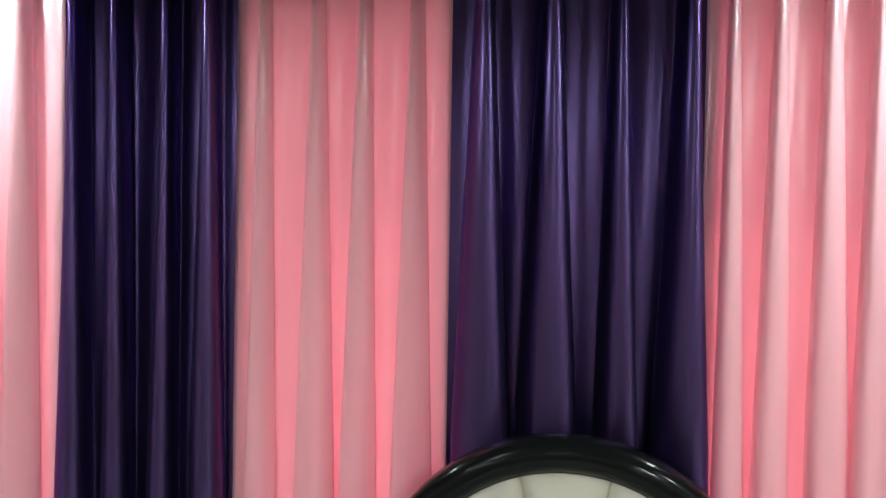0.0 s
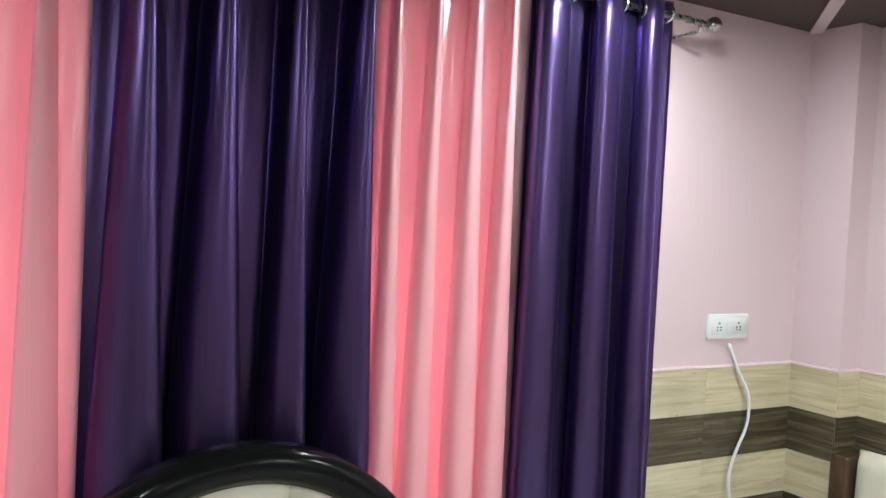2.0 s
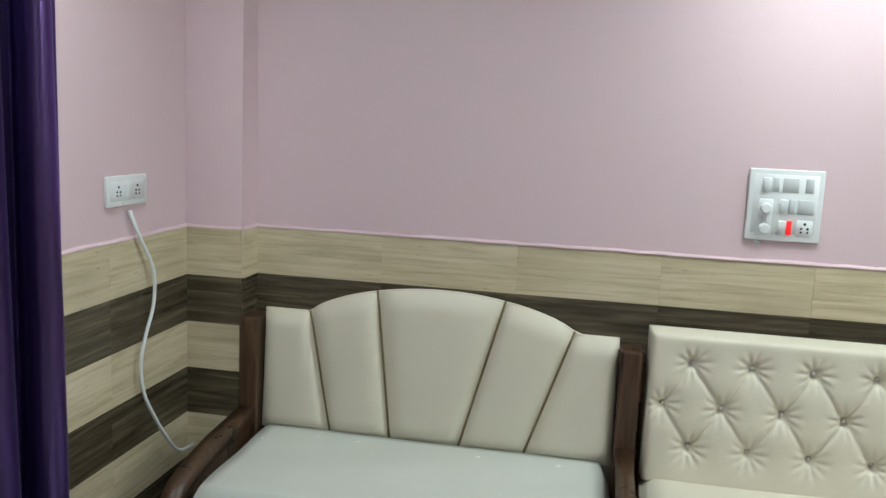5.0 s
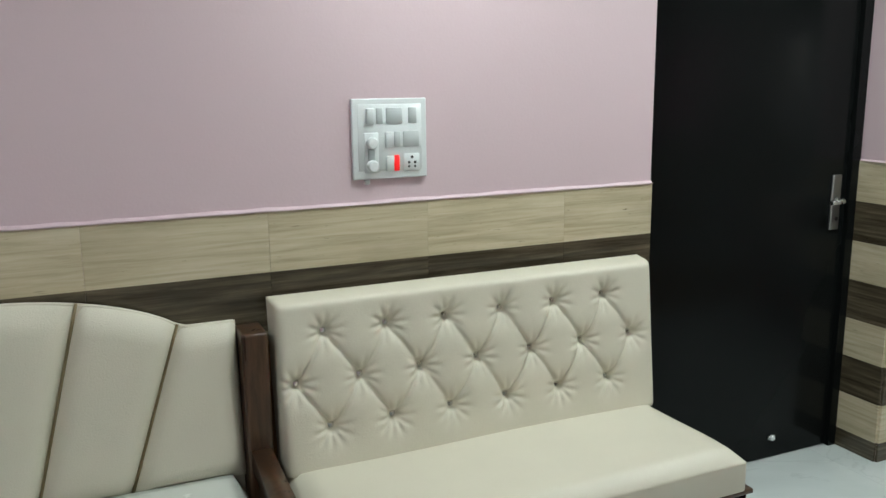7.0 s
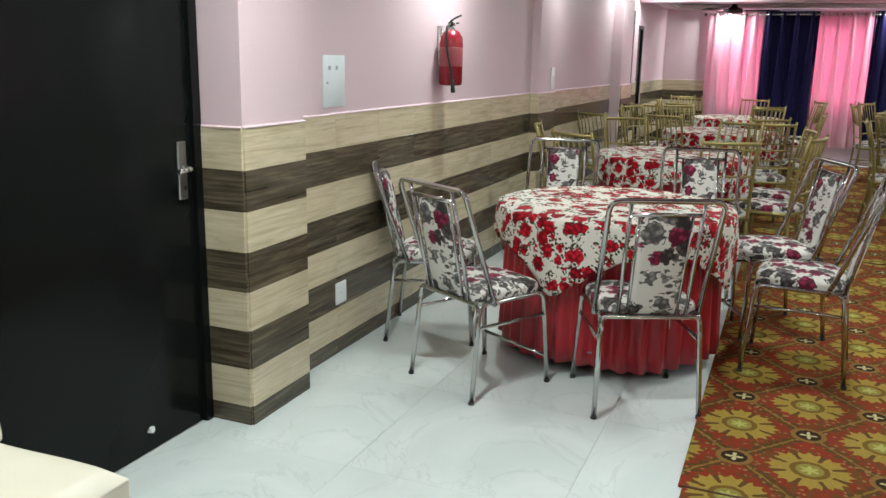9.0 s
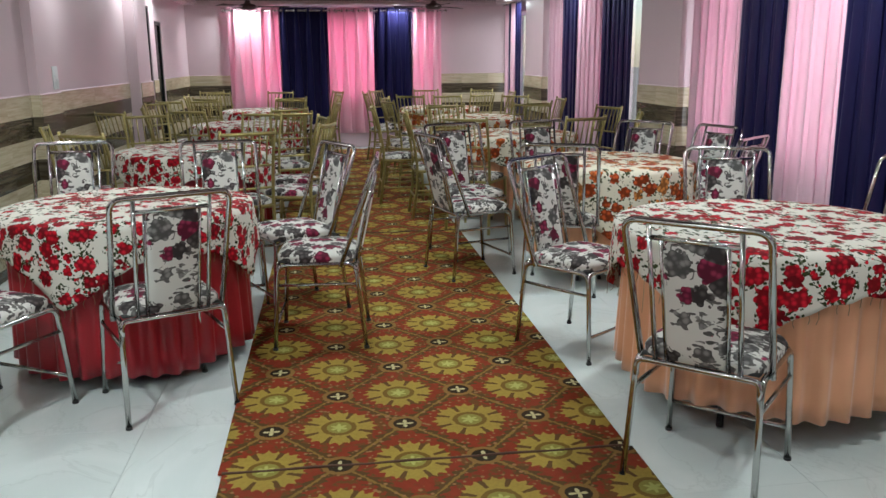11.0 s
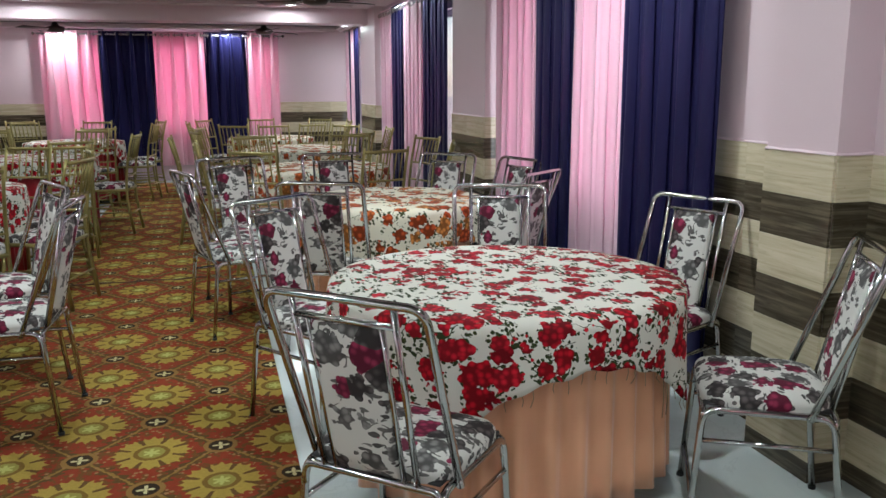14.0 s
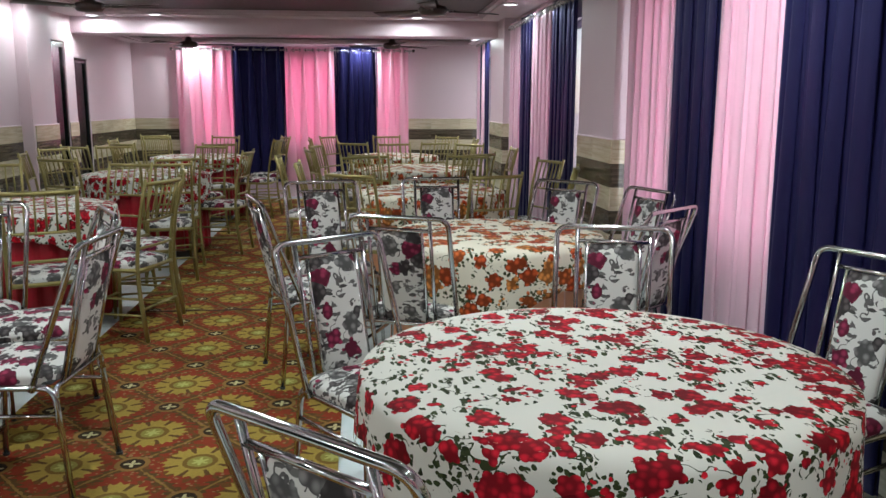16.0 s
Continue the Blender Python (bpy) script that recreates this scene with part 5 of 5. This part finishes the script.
for i, (x, y) in enumerate(NORTH):
    cl, tc = banquet_table(x, y, 0.59, RED_CLOTH, RED_SATIN, rs, rw, (31, 20, 10, 40)[i], 0.725, 60 + i, 0.06)
    if i == 0:
        fringe(cl, tc)

STEEL_AT = [  # x, y and the point that the chair faces
    (3.287, -0.471, 4.017, -1.151), (3.40, -1.68, 3.88, -0.81), (4.63, -0.41, 3.83, -1.00), (4.26, -1.765, 3.86, -0.85),
    (4.77, -1.27, 3.81, -0.98), (5.74, -0.62, 6.67, -1.00), (6.18, -0.10, 6.48, -1.05), (6.70, -0.18, 5.75, -0.48),
    (6.83, -1.43, 6.13, -0.73), (6.42, -1.72, 6.12, -0.77), (5.88, -1.62, 6.58, -1.02), (7.00, -0.85, 6.00, -0.90),
    (4.24, 1.59, 5.14, 2.01), (4.16, 2.28, 5.03, 1.79), (4.70, 2.74, 4.98, 1.78), (5.88, 2.42, 4.88, 2.32),
    (5.75, 1.50, 4.75, 1.36), (5.52, 1.09, 5.09, 1.99), (4.95, 0.93, 5.02, 1.93)]
GOLD_AT = [
    (7.62, 1.16, 7.45, 1.9), (6.72, 1.5, 7.45, 1.8), (6.75, 2.35, 7.45, 1.95), (7.3, 2.68, 7.45, 1.9), (8.2, 1.55, 7.45, 1.85), (8.2, 2.35, 7.45, 2.0), (7.05, 1.12, 7.3, 1.9),
    (9.95, 1.02, 10.05, 1.74), (9.35, 1.35, 10.05, 1.7), (9.3, 2.1, 10.05, 1.8), (9.85, 2.5, 10.0, 1.74), (10.85, 1.4, 10.05, 1.7), (10.85, 2.2, 10.05, 1.8), (9.15, 2.75, 9.9, 2.3), (10.5, 2.55, 10.1, 1.8), (8.75, 1.25, 9.8, 1.5),
    (12.45, 0.98, 12.6, 1.72), (13.15, 0.95, 12.8, 1.8), (11.85, 1.4, 12.6, 1.7), (11.9, 2.25, 12.6, 1.8), (13.4, 1.6, 12.6, 1.72), (13.3, 2.3, 12.6, 1.8), (12.6, 2.5, 12.6, 1.7), (13.85, 2.5, 12.9, 2.0), (11.3, 2.6, 12.2, 2.1),
    (7.55, -1.15, 8.3, -0.9), (7.65, -0.4, 8.3, -0.8), (8.3, -0.12, 8.3, -0.88), (9.05, -0.45, 8.3, -0.85), (9.1, -1.2, 8.3, -0.9), (8.6, -1.66, 8.3, -0.88), (7.95, -1.66, 8.2, -0.9),
    (9.75, -0.5, 10.5, -0.8), (9.85, -1.3, 10.5, -0.9), (10.25, -0.08, 10.5, -0.86), (10.85, -0.1, 10.6, -0.8), (11.35, -0.75, 10.6, -0.86), (11.2, -1.4, 10.6, -0.9), (10.5, -1.66, 10.5, -0.86), (9.2, 0.12, 9.2, -0.9),
    (12.0, -0.35, 12.7, -0.7), (12.05, -1.1, 12.7, -0.8), (12.6, 0.05, 12.7, -0.7), (13.2, -0.1, 12.8, -0.7), (13.5, -0.7, 12.8, -0.75), (13.35, -1.35, 12.7, -0.8), (12.7, -1.55, 12.7, -0.8)]
first = steel_chair()
first.matrix_basis = face(*STEEL_AT[0])
for row in STEEL_AT[1:]:
    copy_thing(first, face(*row))
first = gold_chair()
first.matrix_basis = face(*GOLD_AT[0])
for row in GOLD_AT[1:]:
    copy_thing(first, face(*row))

# low black table beside the path
bt = thing("low_table", "low glossy black table on the white floor", "table", "", pose(1.90, -1.37, 0, 0, 0, 0))
part("tabletop", box(-0.45, 0.45, -0.3, 0.3, 0.40, 0.44, 0.006, 2), BLACK_GLOSS, bt)
for sx in (-1, 1):
    for sy in (-1, 1):
        part("leg", box(sx * 0.4 - 0.03, sx * 0.4 + 0.03, sy * 0.25 - 0.03, sy * 0.25 + 0.03, 0, 0.40), BLACK_GLOSS, bt)


# ---------------------------------------------------------------- ceiling fittings
def downlight(x, y, z):
    top = thing("downlight", "lit round LED ceiling downlight from a partly assumed set", "ceiling light", "downlights", pose(x, y, z))
    part("rim", lathe([(0.075, 0.0), (0.08, -0.006), (0.066, -0.010), (0.062, -0.004)], 24), WHITE_PLASTIC, top)
    part("diffuser", lathe([(0.061, -0.001), (0.061, -0.006)], 24), LED, top)


# the set includes fittings for the unseen lamps added for brightness
for p in DOWNLIGHTS:
    downlight(*p[:3])


def ceiling_fan(x, y, zc, drop, turn):
    top = thing("ceiling_fan", "dark brown three-blade ceiling fan at rest", "fan", "ceiling fans", pose(x, y, zc, 0, 0, turn))
    part("canopy", lathe([(0.02, -0.07), (0.055, -0.04), (0.06, 0.0)], 20), FAN_BROWN, top)
    part("down_rod", tube([(0, 0, 0), (0, 0, -drop)], 0.012, 10), FAN_BROWN, top)
    part("motor", lathe([(0.03, -drop - 0.09), (0.10, -drop - 0.08), (0.125, -drop - 0.045), (0.11, -drop - 0.015), (0.05, -drop + 0.0), (0.03, -drop + 0.05)], 24), FAN_BROWN, top)
    for i in range(3):
        b = box(0.14, 0.60, -0.055, 0.055, -0.003, 0.003, 0.002, 1)
        for v in b.verts:
            v.co.y *= 0.75 + 0.5 * (v.co.x - 0.14) / 0.46
        bl = part("blade", b, FAN_BROWN, top)
        bl.matrix_basis = pose(0, 0, -drop - 0.045, 0, 0, 120 * i) @ pose(0, 0, 0, 10, 0, 0)
        part("blade_arm", tube([(0.09, 0, -drop - 0.045), (0.2, 0, -drop - 0.045)], 0.012, 6), STEEL, top).matrix_basis = pose(0, 0, 0, 0, 0, 120 * i)


for x, y, z, d, t in ((9.1, 1.87, 2.492, 0.24, 10), (9.0, -0.95, 2.492, 0.24, 50), (13.4, 1.95, 2.362, 0.12, 25), (13.3, -0.75, 2.362, 0.12, 70)):
    ceiling_fan(x, y, z, d, t)

# ---------------------------------------------------------------- tiles of the walls and the floor
dado(wall_west, WEST, 1.825, 90, 1.0, first=0.1)
dado(column_corner, WEST, 2.825, 0, 0.20)
dado(column_corner, -0.48, 2.825, 90, 0.115)
dado(wall_north_sofa, -0.48, N_SOFA, 0, 2.575)
dado(column_door, 3.265, N_DOOR, 270, N_DOOR - N_PIL)
dado(column_door, 3.265, N_PIL, 0, 0.425)
dado(column_door, 3.69, N_PIL, 90, N_HALL - N_PIL)
dado(wall_north_hall, 3.69, N_HALL, 0, 7.61)
dado(column_north, 7.35, N_HALL, 270, 0.07)
dado(column_north, 7.35, N_HALL - 0.07, 0, 0.5)
dado(column_north_far, 10.6, N_HALL, 270, 0.12)
dado(column_north_far, 10.6, N_HALL - 0.12, 0, 0.65)
dado(wall_north_hall, 11.96, N_HALL, 0, 0.29)
dado(wall_north_hall, 12.72, N_HALL, 0, 2.03)
dado(wall_east, EAST, N_HALL, 270, 0.85)
dado(wall_east, EAST, -0.95, 270, 1.22)
dado(wall_south, 4.65, S_WALL, 180, 0.77)
dado(wall_south, 3.51, S_WALL, 180, 2.6)
dado(wall_south, 12.95, S_WALL, 180, 0.2)
for ob, (a, b) in zip(columns_south, S_COLS):
    dado(ob, a, S_PIL, 270, S_PIL - S_WALL)
    dado(ob, b, S_PIL, 180, b - a)

FLOOR_TILE = 0.8
fb = bmesh.new()
e, w = 0.0004, FLOOR_TILE - 0.0005
lo = [fb.verts.new(p) for p in ((0, 0, -0.006), (w, 0, -0.006), (w, w, -0.006), (0, w, -0.006))]
hi = [fb.verts.new(p) for p in ((e, e, 0), (w - e, e, 0), (w - e, w - e, 0), (e, w - e, 0))]
for i in range(4):
    fb.faces.new((lo[i], lo[(i + 1) % 4], hi[(i + 1) % 4], hi[i]))
fb.faces.new(hi)
fm = bpy.data.meshes.new("floor_tile")
fb.to_mesh(fm)
fb.free()
fm.materials.append(FLOOR)
for i in range(20):
    for j in range(7):
        ob = new("floor_tile", fm)
        ob.parent = floor
        ob.matrix_basis = pose(WEST - 0.2 + i * FLOOR_TILE, S_WALL - 0.2 + j * FLOOR_TILE, 0)
